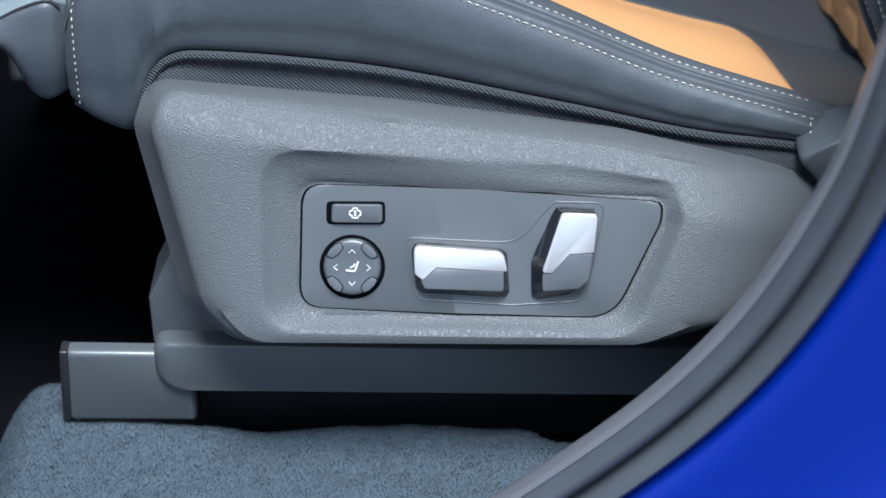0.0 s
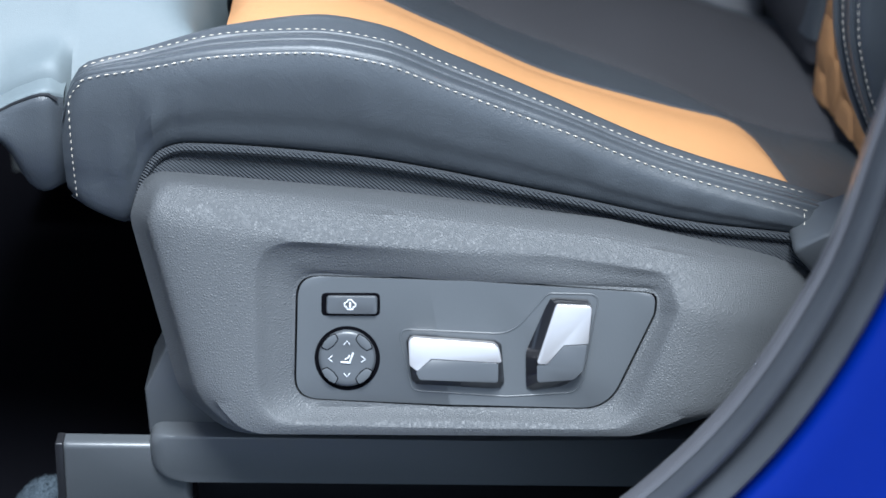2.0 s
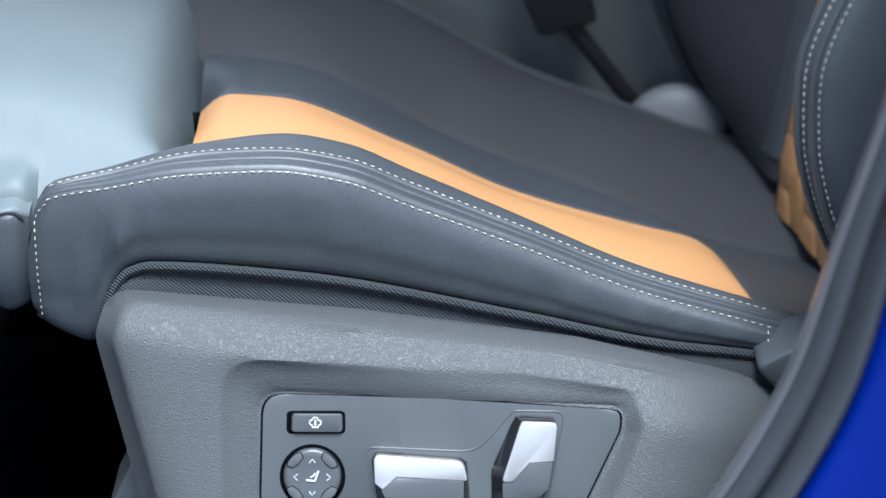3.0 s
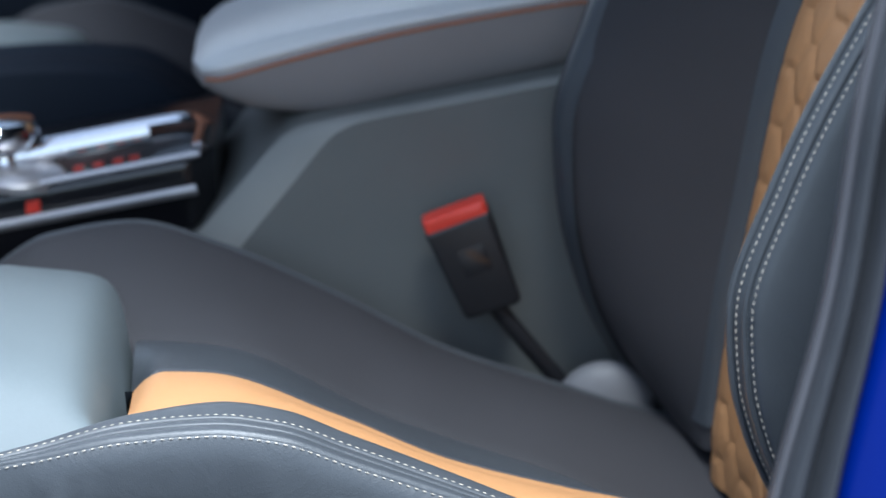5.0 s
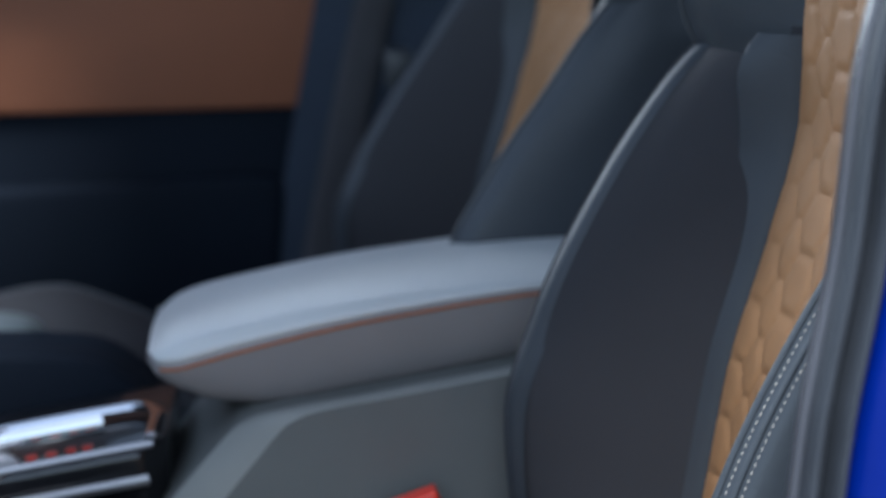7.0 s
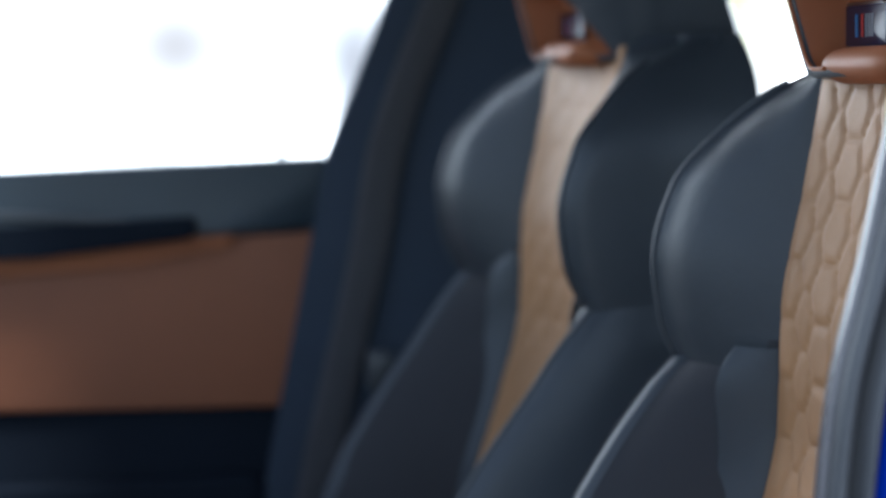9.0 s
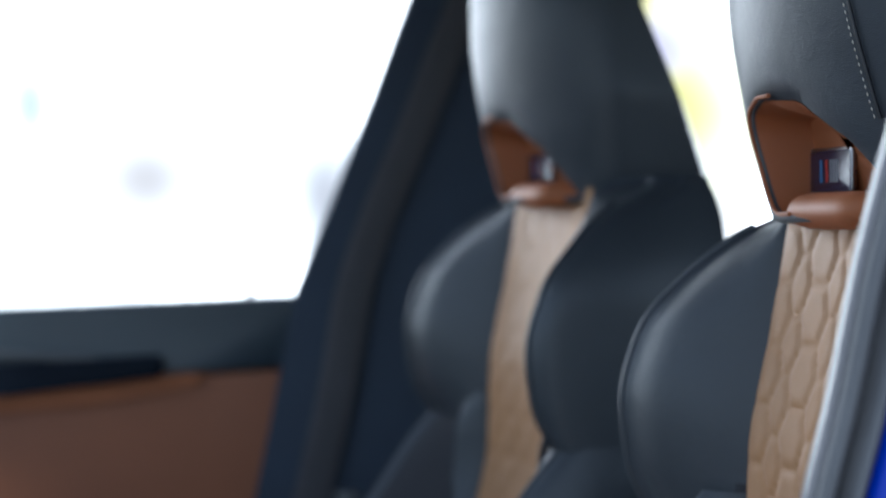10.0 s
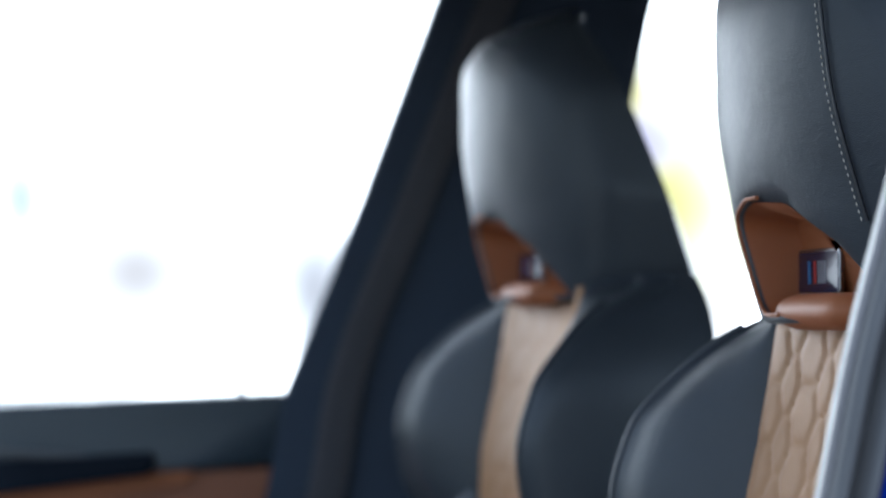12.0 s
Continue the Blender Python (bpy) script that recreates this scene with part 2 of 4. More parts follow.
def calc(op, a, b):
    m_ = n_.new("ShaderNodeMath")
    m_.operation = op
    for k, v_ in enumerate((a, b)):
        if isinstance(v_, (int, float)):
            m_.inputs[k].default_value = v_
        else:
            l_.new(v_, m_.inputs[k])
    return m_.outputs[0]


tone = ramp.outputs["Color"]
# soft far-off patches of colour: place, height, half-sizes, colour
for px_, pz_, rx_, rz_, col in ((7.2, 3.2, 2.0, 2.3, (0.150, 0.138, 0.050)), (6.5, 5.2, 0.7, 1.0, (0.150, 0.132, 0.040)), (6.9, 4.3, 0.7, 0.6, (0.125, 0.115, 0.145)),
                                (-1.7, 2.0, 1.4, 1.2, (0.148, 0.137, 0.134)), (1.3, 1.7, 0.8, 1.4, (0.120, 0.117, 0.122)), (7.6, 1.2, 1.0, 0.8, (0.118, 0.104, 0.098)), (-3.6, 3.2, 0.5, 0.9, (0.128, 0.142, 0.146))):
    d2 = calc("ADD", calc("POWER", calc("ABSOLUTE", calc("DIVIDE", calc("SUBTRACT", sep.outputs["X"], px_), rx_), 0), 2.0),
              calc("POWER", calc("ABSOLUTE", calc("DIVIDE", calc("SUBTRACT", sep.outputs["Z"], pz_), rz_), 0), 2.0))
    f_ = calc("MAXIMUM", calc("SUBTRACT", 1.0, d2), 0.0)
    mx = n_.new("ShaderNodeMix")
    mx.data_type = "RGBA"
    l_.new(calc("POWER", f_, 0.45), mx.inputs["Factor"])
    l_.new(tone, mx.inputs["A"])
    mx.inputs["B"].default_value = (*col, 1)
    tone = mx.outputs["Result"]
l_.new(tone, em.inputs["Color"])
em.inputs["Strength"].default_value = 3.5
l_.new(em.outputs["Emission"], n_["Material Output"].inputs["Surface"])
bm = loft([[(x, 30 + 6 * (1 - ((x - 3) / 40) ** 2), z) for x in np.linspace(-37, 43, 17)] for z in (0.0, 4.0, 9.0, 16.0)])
structure("backdrop", bm, bd, "glowing sheet for the overexposed bright street and sky far outside the window", "backdrop")


# ---- car body round the near door opening ----
SEAL_X = spline([(0.20, -0.12), (0.30, 0.02), (0.371, 0.110), (0.456, 0.198), (0.512, 0.238), (0.572, 0.267), (0.618, 0.283), (0.681, 0.296),
                 (0.785, 0.318), (0.868, 0.327), (0.954, 0.341), (1.036, 0.349), (1.112, 0.366), (1.177, 0.379), (1.255, 0.399), (1.45, 0.45), (1.58, 0.49)])
SEAL_W = spline([(0.30, 0.036), (0.58, 0.034), (0.80, 0.024), (1.0, 0.024), (1.2, 0.027), (1.5, 0.028)])


def sweep_opening(profile, zs, wide):
    """Sweeps a profile of (across, out) along the rear edge of the door opening; wide scales the across part."""
    rows = []
    for z in zs:
        dx = (SEAL_X(z + 0.004) - SEAL_X(z - 0.004)) / 0.008
        nrm = Vector((1, 0, -dx)).normalized()
        p = Vector((SEAL_X(z), -0.12, z))
        rows.append([p + nrm * (a * (SEAL_W(z) if wide else 1)) + Vector((0, -b, 0)) for a, b in profile])
    return rows


car = thing("car", "blue metallic car with its driver door open", "car")
zs = list(np.linspace(0.22, 1.56, 110))
seal_profile = [(0.06, -0.012), (0.0, -0.006), (0.02, 0.004), (0.10, 0.012), (0.22, 0.0155), (0.36, 0.014), (0.46, 0.008), (0.50, 0.0055), (0.55, 0.008), (0.66, 0.016), (0.80, 0.020), (0.92, 0.016), (1.0, 0.008), (1.03, -0.01)]
seal = part("door_seal", loft(sweep_opening([tuple(p) for p in catmull([(a, b) for a, b in seal_profile], 3)], zs, True)), RUBBER, car, "grey ribbed rubber door seal")
lip = part("seal_lip", loft(sweep_opening([(-0.0005, -0.010), (-0.003, -0.004), (-0.0025, 0.004), (0.0005, 0.006), (0.003, 0.002)], zs, False)), LIP_GLINT, seal, "edge of the seal, paler for its highlight")
rows = []
for z in zs:
    dx = (SEAL_X(z + 0.004) - SEAL_X(z - 0.004)) / 0.008
    nrm = Vector((1, 0, -dx)).normalized()
    p = Vector((SEAL_X(z), -0.12, z)) + nrm * SEAL_W(z)
    rows.append([p + nrm * a + Vector((0, -b, 0)) for a, b in ((-0.004, 0.004), (0.0, 0.012), (0.006, 0.018), (0.02, 0.022), (0.05, 0.026), (0.085, 0.036), (0.10, 0.05), (0.11, 0.075), (0.16, 0.085), (0.45, 0.09))])
part("body_panel", loft(rows), PAINT, car, "glossy blue painted door pillar and sill")
striker = part("latch_striker", tube(catmull([(0.395, -0.135, 0.842), (0.393, -0.165, 0.842), (0.398, -0.172, 0.85), (0.405, -0.165, 0.858), (0.405, -0.135, 0.858)], 5), 0.004), CHROME, car, "metal door latch striker")
part("roof", block(-0.25, 1.7, -0.07, 1.52, 1.62, 1.66, 0.01), DARKTRIM, car, "plain dark headliner and roof")
part("open_front_door", block(-0.86, -0.80, -1.15, -0.12, 0.35, 1.1, 0.02), DARKTRIM, car, "inner side of the opened driver door")
part("roof_skin", block(-0.28, 1.75, -0.08, 1.54, 1.664, 1.69, 0.012), PAINT, car, "blue painted roof skin")
part("sill_skin", block(-1.0, 1.3, -0.235, -0.17, 0.22, 0.32, 0.02), PAINT, car, "blue painted sill")
part("far_skin", block(-1.1, 1.7, 1.545, 1.58, 0.25, 1.08, 0.02), PAINT, car, "blue painted far side")
part("rear_skin", block(1.63, 1.70, -0.02, 1.54, 0.25, 1.08, 0.02), PAINT, car, "blue painted rear")
part("front_skin", block(-1.2, -1.11, -0.05, 1.54, 0.25, 1.0, 0.02), PAINT, car, "blue painted front")
# out of view: plain wall added to keep rear light off the seat trim
part("rear_side_blocker", block(0.42, 1.6, -0.115, -0.06, 0.24, 1.12, 0.02), DARKTRIM, car, "unseen dark wall at the rear side, added to block light")
part("rear_bulkhead", block(1.55, 1.62, -0.02, 1.52, 0.3, 1.05, 0.01), DARKTRIM, car)
part("front_bulkhead", block(-1.1, -1.0, -0.02, 1.5, 0.2, 1.0, 0.01), DARKTRIM, car)
part("dash_bulkhead", block(-0.95, -0.55, 0.0, 1.5, 0.62, 1.0, 0.03), DARKTRIM, car)
# floor coloured as the dark under the seat
part("floor_pan", block(-1.0, 1.6, -0.1, 1.5, 0.20, 0.24, 0.01), SHADE_BLACK, car)

# carpet: a raised platform with a soft front edge and a hump beside the rail end, uneven pile
def carpet_z(x, y):
    drop = max(0.0, (-0.188 - x) / 0.040)
    hump = min(1.0, max(0.0, (-0.168 - x) / 0.016))
    edge_y = -0.002 + 0.042 * hump * hump * (3 - 2 * hump) - 0.009 * min(1.0, max(0.0, (x - 0.128) / 0.014)) + 0.003 * math.sin(x * 30)
    z = 0.3275 - 0.05 * min(1.0, drop) ** 2 - 0.03 * max(0.0, drop - 1)
    over = max(0.0, y - edge_y + 0.006)
    z -= 30 * over * over if over < 0.012 else 0.00432 + 1.6 * (over - 0.012)
    return z + 0.0018 * noise.noise((x * 45, y * 45, 0.3)) - 0.004 * math.exp(-((x + 0.04) / 0.02) ** 2) + 0.015 * max(0, -0.06 - y)


rows = [[(x, y, carpet_z(x, y) + 0.0007 * noise.noise((x * 260, y * 260, 1.3))) for x in np.linspace(-0.30, 0.34, 160)] for y in np.linspace(-0.16, 0.075, 80)]
structure("carpet", loft(rows), CARPET, "blue-grey cut pile carpet on the raised sill platform", "carpet")
rng = np.random.default_rng(4)
N = 90000
bx = rng.uniform(-0.235, 0.26, N)
by = rng.uniform(-0.085, 0.045, N)
bz = np.array([carpet_z(a, b) for a, b in zip(bx.tolist(), by.tolist())]) - 0.0003
wx, wy = rng.normal(0, 0.0006, N), rng.normal(0, 0.0006, N)
tall = rng.uniform(0.0010, 0.0024, N)
ang = rng.uniform(0, math.pi, N)
r_ = 0.00032
v = np.empty((N, 3, 3))
v[:, 0] = np.c_[bx - r_ * np.cos(ang), by - r_ * np.sin(ang), bz]
v[:, 1] = np.c_[bx + r_ * np.cos(ang), by + r_ * np.sin(ang), bz]
v[:, 2] = np.c_[bx + wx, by + wy, bz + tall]
me = bpy.data.meshes.new("carpet_pile")
me.from_pydata(v.reshape(-1, 3).tolist(), [], [(3 * i, 3 * i + 1, 3 * i + 2) for i in range(N)])
me.materials.append(CARPET)
tagged(new("carpet_pile", me), "short upright fibres of the blue-grey carpet", "carpet pile", kind="stuff")

# ---- seats ----
TURN_SEAT = radians(7.5)
AXIS = Vector((-math.sin(TURN_SEAT), math.cos(TURN_SEAT), 0))
LONG = Vector((math.cos(TURN_SEAT), math.sin(TURN_SEAT), 0))

SEAM = spline([(-0.17, 0.56), (-0.160, 0.584), (-0.156, 0.599), (-0.150, 0.6105), (-0.144, 0.6155), (-0.112, 0.622), (-0.061, 0.632), (-0.008, 0.635), (0.032, 0.629), (0.072, 0.613), (0.14, 0.586), (0.21, 0.557), (0.29, 0.533), (0.36, 0.512)])
LOWER = spline([(-0.17, 0.545), (-0.158, 0.536), (-0.143, 0.525), (-0.124, 0.518), (-0.118, 0.526), (-0.112, 0.549), (-0.098, 0.570), (-0.084, 0.574), (0.005, 0.568), (0.141, 0.542), (0.228, 0.523), (0.287, 0.516), (0.36, 0.50)])
FAR_EDGE = spline([(-0.16, 0.62), (-0.053, 0.618), (-0.018, 0.616), (0.064, 0.584), (0.139, 0.549), (0.216, 0.526), (0.278, 0.510), (0.36, 0.47)])
TROUGH = spline([(-0.32, 0.49), (-0.2, 0.585), (-0.16, 0.60), (-0.081, 0.602), (-0.018, 0.596), (0.1, 0.538), (0.222, 0.490), (0.297, 0.456), (0.37, 0.44)])
RIDGE = spline([(-0.32, 0.50), (-0.25, 0.570), (-0.193, 0.615), (-0.149, 0.641), (-0.085, 0.650), (-0.023, 0.631), (0.061, 0.590), (0.146, 0.542), (0.211, 0.517), (0.321, 0.480), (0.37, 0.47)])


SEAM_GAP = spline([(-0.16, 0.006), (-0.145, 0.009), (-0.09, 0.018), (-0.04, 0.0225), (0.04, 0.0225), (0.14, 0.018), (0.25, 0.014), (0.345, 0.011)])


CREST_END = spline([(-0.16, 0.071), (-0.12, 0.078), (-0.087, 0.089), (-0.058, 0.099), (0.0, 0.110), (0.08, 0.104), (0.16, 0.094), (0.25, 0.086), (0.345, 0.080)])


def build_cushion(seat, move, near=True):
    """The cushion in strips along its length: outer side, seam band, bolster crest, tan strip, middle, inner bolster."""
    xs = np.linspace(-0.05, 0.345, 60)

    def strip(name, section, mat, label="", per=5, x_from=-0.16, x_to=0.345):
        rows = []
        for x in np.linspace(x_from, x_to, 90):
            rows.append([move(x, p[0], p[1]) for p in catmull(section(x), per)])
        return part(name, loft(rows), mat, seat, label)

    def outer(x):
        s, f = SEAM(x), LOWER(x)
        r = max(0, (-0.148 - x) / 0.012) ** 2 * 0.006
        mid = (s + f) / 2
        fold = 0.0012 * noise.noise((x * 140, 3.1, s * 8)) * math.exp(-((x + 0.07) / 0.06) ** 2) + 0.0016 * noise.noise((x * 60, 0.2, s * 20)) + (0.003 * math.sin((x + 0.12) * 260) * math.exp(-((x + 0.11) / 0.025) ** 2))
        return [(0.075, f - 0.006), (0.050 + r, f), (0.0455 + r + fold, f * 0.7 + s * 0.3), (0.0445 + r + fold, mid), (0.0465 + r, f * 0.2 + s * 0.8), (0.0510 + r, s - 0.001), (0.0535, s)]
    side = strip("cushion_side", outer, LEATHER, "smooth black leather outer side with creases")
    def band(x):
        s, g = SEAM(x), SEAM_GAP(x) / 0.0225
        return [(0.053, s - 0.0015), (0.053 + 0.003 * g, s + 0.0018), (0.053 + 0.007 * g, s + 0.0024), (0.053 + 0.0100 * g, s + 0.0018), (0.053 + 0.0115 * g, s - 0.0012), (0.053 + 0.013 * g, s + 0.0018), (0.053 + 0.0175 * g, s + 0.0024), (0.053 + 0.0225 * g, s + 0.0006)]

    def crest(x):
        s, y = SEAM(x), 0.053 + SEAM_GAP(x)
        e = CREST_END(x)
        return [(y, s - 0.0004), (y + 0.003, s + 0.002), ((y + e) / 2, s + 0.003), (e - 0.006, s), (e + 0.004, s - 0.009), (e + 0.011, s - 0.022), (e + 0.013, s - 0.036)]
    strip("seam_band", band, LEATHER, "piped double seam")
    strip("bolster_crest", crest, LEATHER)
    def tail(x):
        return min(1.0, max(0.0, (x - 0.25) / 0.05)) ** 2.5

    def tan(x):
        s, o, e = SEAM(x), FAR_EDGE(x), CREST_END(x)
        k = 0.014 * max(0.0, (-0.046 - x) / 0.022) ** 2
        sec = [(e + 0.006, s - 0.042), (e + 0.012, s - 0.029 - k * 0.3), (0.14, s * 0.66 + o * 0.34 - 0.012 - k * 0.5), (0.165, s * 0.35 + o * 0.65 - 0.002 - k), (0.186, o + 0.0035 - k), (0.197, o + 0.001 - k), (0.202, o - 0.008 - k)]
        return [(e + 0.006 + (y - e - 0.006) * (1 - 0.95 * tail(x)), z) for y, z in sec]
    strip("tan_panel", tan, TAN, "tan leather inset strip", x_from=-0.068, x_to=0.301)

    def centre(x):
        o, t, k = FAR_EDGE(x), TROUGH(x), 0.03 * max(0.0, (-0.05 - x) / 0.024) ** 2
        q = 0.095 * tail(x)
        return [(0.195 - q, o - 0.012), (0.203 - q, o - 0.001 - k), (0.225 - q * 0.6, o * 0.75 + t * 0.25 - k + q * 0.1), (0.27, o * 0.3 + t * 0.7), (0.30, t), (0.312, t - 0.004)]
    strip("cushion_middle", centre, LEATHER, "black leather middle of the cushion", x_from=-0.074, x_to=0.43)
    strip("inner_bolster", lambda x: [(0.298, TROUGH(x) - 0.012), (0.305, TROUGH(x)), (0.34, TROUGH(x) * 0.6 + RIDGE(x) * 0.4), (0.385, TROUGH(x) * 0.15 + RIDGE(x) * 0.85), (0.412, RIDGE(x) + 0.001), (0.428, RIDGE(x) - 0.003), (0.442, RIDGE(x) - 0.02), (0.447, RIDGE(x) - 0.06), (0.44, 0.44)], SUEDE, "dark grey inner side bolster", x_from=-0.31, x_to=0.43)
    part("bolster_piping", tube([move(x, 0.424, RIDGE(x) - 0.0005) for x in np.linspace(-0.31, 0.345, 90)], 0.0028), KEYGREY, seat, "grey piping along the bolster crest")
    # closed underside and front faces
    rows = [[move(x, 0.05, LOWER(x) - 0.004), move(x, 0.10, 0.46), move(x, 0.43, 0.40)] for x in xs]
    part("cushion_base", loft(rows), BLACK, seat)
    front = [Vector((p[0], p[1])) for p in catmull(outer(-0.16), 5)] + [Vector((0.066, SEAM(-0.16))), Vector((0.08, SEAM(-0.16))), Vector((0.11, SEAM(-0.16) - 0.004)), Vector((0.13, 0.54))]
    bm = bmesh.new()
    bm.faces.new([bm.verts.new(move(-0.1598, p.x, p.y)) for p in front])
    part("bolster_front", bm, LEATHER, seat)
    # front thigh support: wide pad with a tongue between the bolsters
    low = spline([(-0.34, 0.572), (-0.25, 0.572), (-0.204, 0.566), (-0.196, 0.556), (-0.186, 0.533), (-0.178, 0.527), (-0.162, 0.533)])
    mid = spline([(-0.34, 0.576), (-0.25, 0.578), (-0.204, 0.584), (-0.189, 0.5915), (-0.17, 0.5975), (-0.162, 0.592)])
    rows, rows_t = [], []
    for x in np.linspace(-0.34, -0.161, 44):
        b, t = low(x), mid(x)
        k = max(0.0, (x + 0.174) / 0.013)
        y0 = 0.060 + 0.006 * k * k
        o = [(0.12, b), (y0 + 0.012, b + 0.0005), (y0 + 0.002, b + 0.15 * (t - b)), (y0 - 0.002, (t + b) / 2), (y0 + 0.002, t - 0.1 * (t - b)), (y0 + 0.006, t)]
        rows.append([move(x, p[0], p[1]) for p in catmull(o, 4)])
        o = [(y0 + 0.006, t - 0.001), (y0 + 0.009, t + 0.0025), (0.09, t + 0.005), (0.13, t + 0.014), (0.18, t + 0.04), (0.25, t + 0.058), (0.33, t + 0.05), (0.36, t + 0.03), (0.375, t), (0.375, b)]
        rows_t.append([move(x, p[0], p[1]) for p in catmull(o, 4)])
    thigh = part("thigh_support", loft(rows_t), SHEEN_LEATHER, seat, "extendable leather thigh support, greyed for its sheen")
    part("thigh_side", loft(rows), LEATHER, thigh, "black leather side of the thigh support")
    rows = []
    for x in np.linspace(-0.34, -0.073, 60):
        t = max(0.0, (x + 0.125) / 0.052)
        top = 0.6565 - 0.012 * max(0, (x + 0.17) / 0.1) - 0.10 * max(0, -0.2 - x) - 0.075 * max(0, t) ** 5 - 0.01 * t * t
        foot = mid(x) - 0.012 if x < -0.161 else 0.565
        o = [(0.078, foot), (0.084, min(top, foot + 0.022)), (0.110, min(top, 0.618) - 0.002), (0.140, top - 0.014), (0.18, top - 0.004), (0.25, top), (0.32, top - 0.006), (0.365, top - 0.02), (0.385, 0.60), (0.385, 0.55)]
        rows.append([move(x, p[0], p[1]) for p in catmull(o, 5)])
    part("thigh_tongue", loft(rows, cap=True), SHEEN_LEATHER, seat, "rounded leather front lobe of the cushion, greyed for its sheen")
    if not near:
        return
    part("thigh_seam", tube([move(x, 0.066, mid(x) - 0.0002) for x in np.linspace(-0.30, -0.164, 30)], 0.0011), BLACK, thigh)
    for name, far in (("seam_stitching", 0), ("crest_stitching", 1)):
        part(name, stitches([move(x, (0.0560 + SEAM_GAP(x)) if far else 0.0505, SEAM(x) + (0.0021 if far else -0.0002)) for x in np.linspace(-0.146, 0.296, 120)]), THREAD, seat, "cream thread stitching")
    def outer_y(x, z):
        c = catmull(outer(x), 8)
        return min(c[6:], key=lambda p: abs(p[1] - z))[0]
    part("front_stitching", stitches(catmull([move(-0.1535, outer_y(-0.1535, z) - 0.0006, z) for z in (0.536, 0.55, 0.565, 0.58, 0.593, 0.601)] + [move(-0.150, outer_y(-0.150, 0.608) - 0.0006, 0.608), move(-0.145, outer_y(-0.145, 0.613) - 0.0005, 0.613)], 6), 0.0030, 0.0018, 0.00046), THREAD, seat, "cream thread stitching")
    part("corner_piping", tube([move(x, 0.056, LOWER(x) - 0.001) for x in np.linspace(-0.157, -0.1195, 24)], 0.0024), FABRIC, seat, "woven piping")
    part("rear_stitching", stitches([move(0.292, 0.047 - 0.004 * k, 0.532 - 0.005 * k) for k in range(4)]), THREAD, seat)
    # woven flap under the leather side, with its piping
    fx = list(np.linspace(-0.113, 0.30, 80))
    rows = []
    for k in range(8):
        t = k / 7
        rows.append([move(x, 0.0505 - 0.013 * min(1.0, t * 2.2), LOWER(x) - 0.002 - t * min(LOWER(x) - 0.49, 0.001 + 1.5 * max(0.0, x + 0.113))) for x in fx])
    part("fabric_flap", loft(rows), FABRIC, seat, "ribbed dark woven fabric flap")
    part("flap_piping", tube([move(x, 0.0462, LOWER(x) - 0.0015) for x in np.linspace(-0.1185, 0.30, 110)], 0.0030), FABRIC, seat, "woven piping")
    part("flap_stitching", stitches([move(x, 0.0452, LOWER(x) - 0.0085) for x in np.linspace(-0.108, 0.295, 110)], 0.002, 0.0012, 0.0005), BLACK, seat)
    # rear end: folded leather and hinge cover
    part("hinge_cover", prism(round_poly([(0.281, 0.520), (0.300, 0.531), (0.36, 0.556), (0.36, 0.49), (0.30, 0.498)], [0.006, 0.02, 0.004, 0.004, 0.01], 5), lambda u, w, h: move(u, -h, w), -0.06, -0.022, 0.006), RAILP, seat, "dark plastic hinge cover")
    part("rear_fold", block(0.294, 0.36, 0.052, 0.088, 0.47, 0.514, 0.014), FABRIC, seat, "folded dark fabric")


# backrest profiles along its height: (height, forward place)
INSERT_X = spline([(0.50, -0.10), (0.60, -0.088), (0.683, -0.073), (0.776, -0.056), (0.858, -0.031), (0.955, -0.008), (1.034, -0.006), (1.122, 0.010), (1.19, 0.022), (1.25, 0.03)])
LOW_X = spline([(0.47, -0.10), (0.53, -0.145), (0.584, -0.170), (0.65, -0.186), (0.713, -0.190), (0.792, -0.168), (0.877, -0.1265), (0.969, -0.065), (0.998, -0.036), (1.03, 0.0)])
LOW_NEAR = spline([(0.47, -0.06), (0.53, -0.102), (0.58, -0.145), (0.616, -0.166), (0.65, -0.180), (0.683, -0.188), (0.72, -0.1905), (0.792, -0.168), (0.877, -0.1265), (0.969, -0.065), (0.998, -0.036), (1.03, 0.0)])
FACING = spline([(0.5, 0.15), (0.78, 0.16), (0.85, 0.17), (0.91, 0.23), (0.95, 0.38), (1.0, 0.8)])
TOP_X = spline([(0.93, 0.0), (0.975, -0.035), (1.02, -0.057), (1.064, -0.062), (1.119, -0.048), (1.16, -0.016), (1.19, 0.02), (1.212, 0.066), (1.225, 0.10)])
BACK_X = spline([(0.45, 0.02), (0.8, 0.06), (1.19, 0.144), (1.38, 0.075)])
HEAD_X = spline([(1.18, 0.005), (1.226, -0.009), (1.275, -0.022), (1.36, -0.035), (1.42, -0.036), (1.455, -0.022), (1.48, 0.008), (1.50, 0.03)])


def hex_relief(a, b, w=0.026, h=0.042):
    """Distance inside the nearest cell of a field of long hexagons, 0 at the seams."""
    best = []
    col = round(a / w)
    for c in (col - 1, col, col + 1):
        off = 0.5 * h if c % 2 else 0.0
        r = round((b - off) / h)
        for q in (r - 1, r, r + 1):
            best.append(math.hypot((a - c * w) / w, (b - off - q * h) / h * 1.15) + (0.2 if c % 2 else 0.0))
    best.sort()
    return best[1] - best[0]


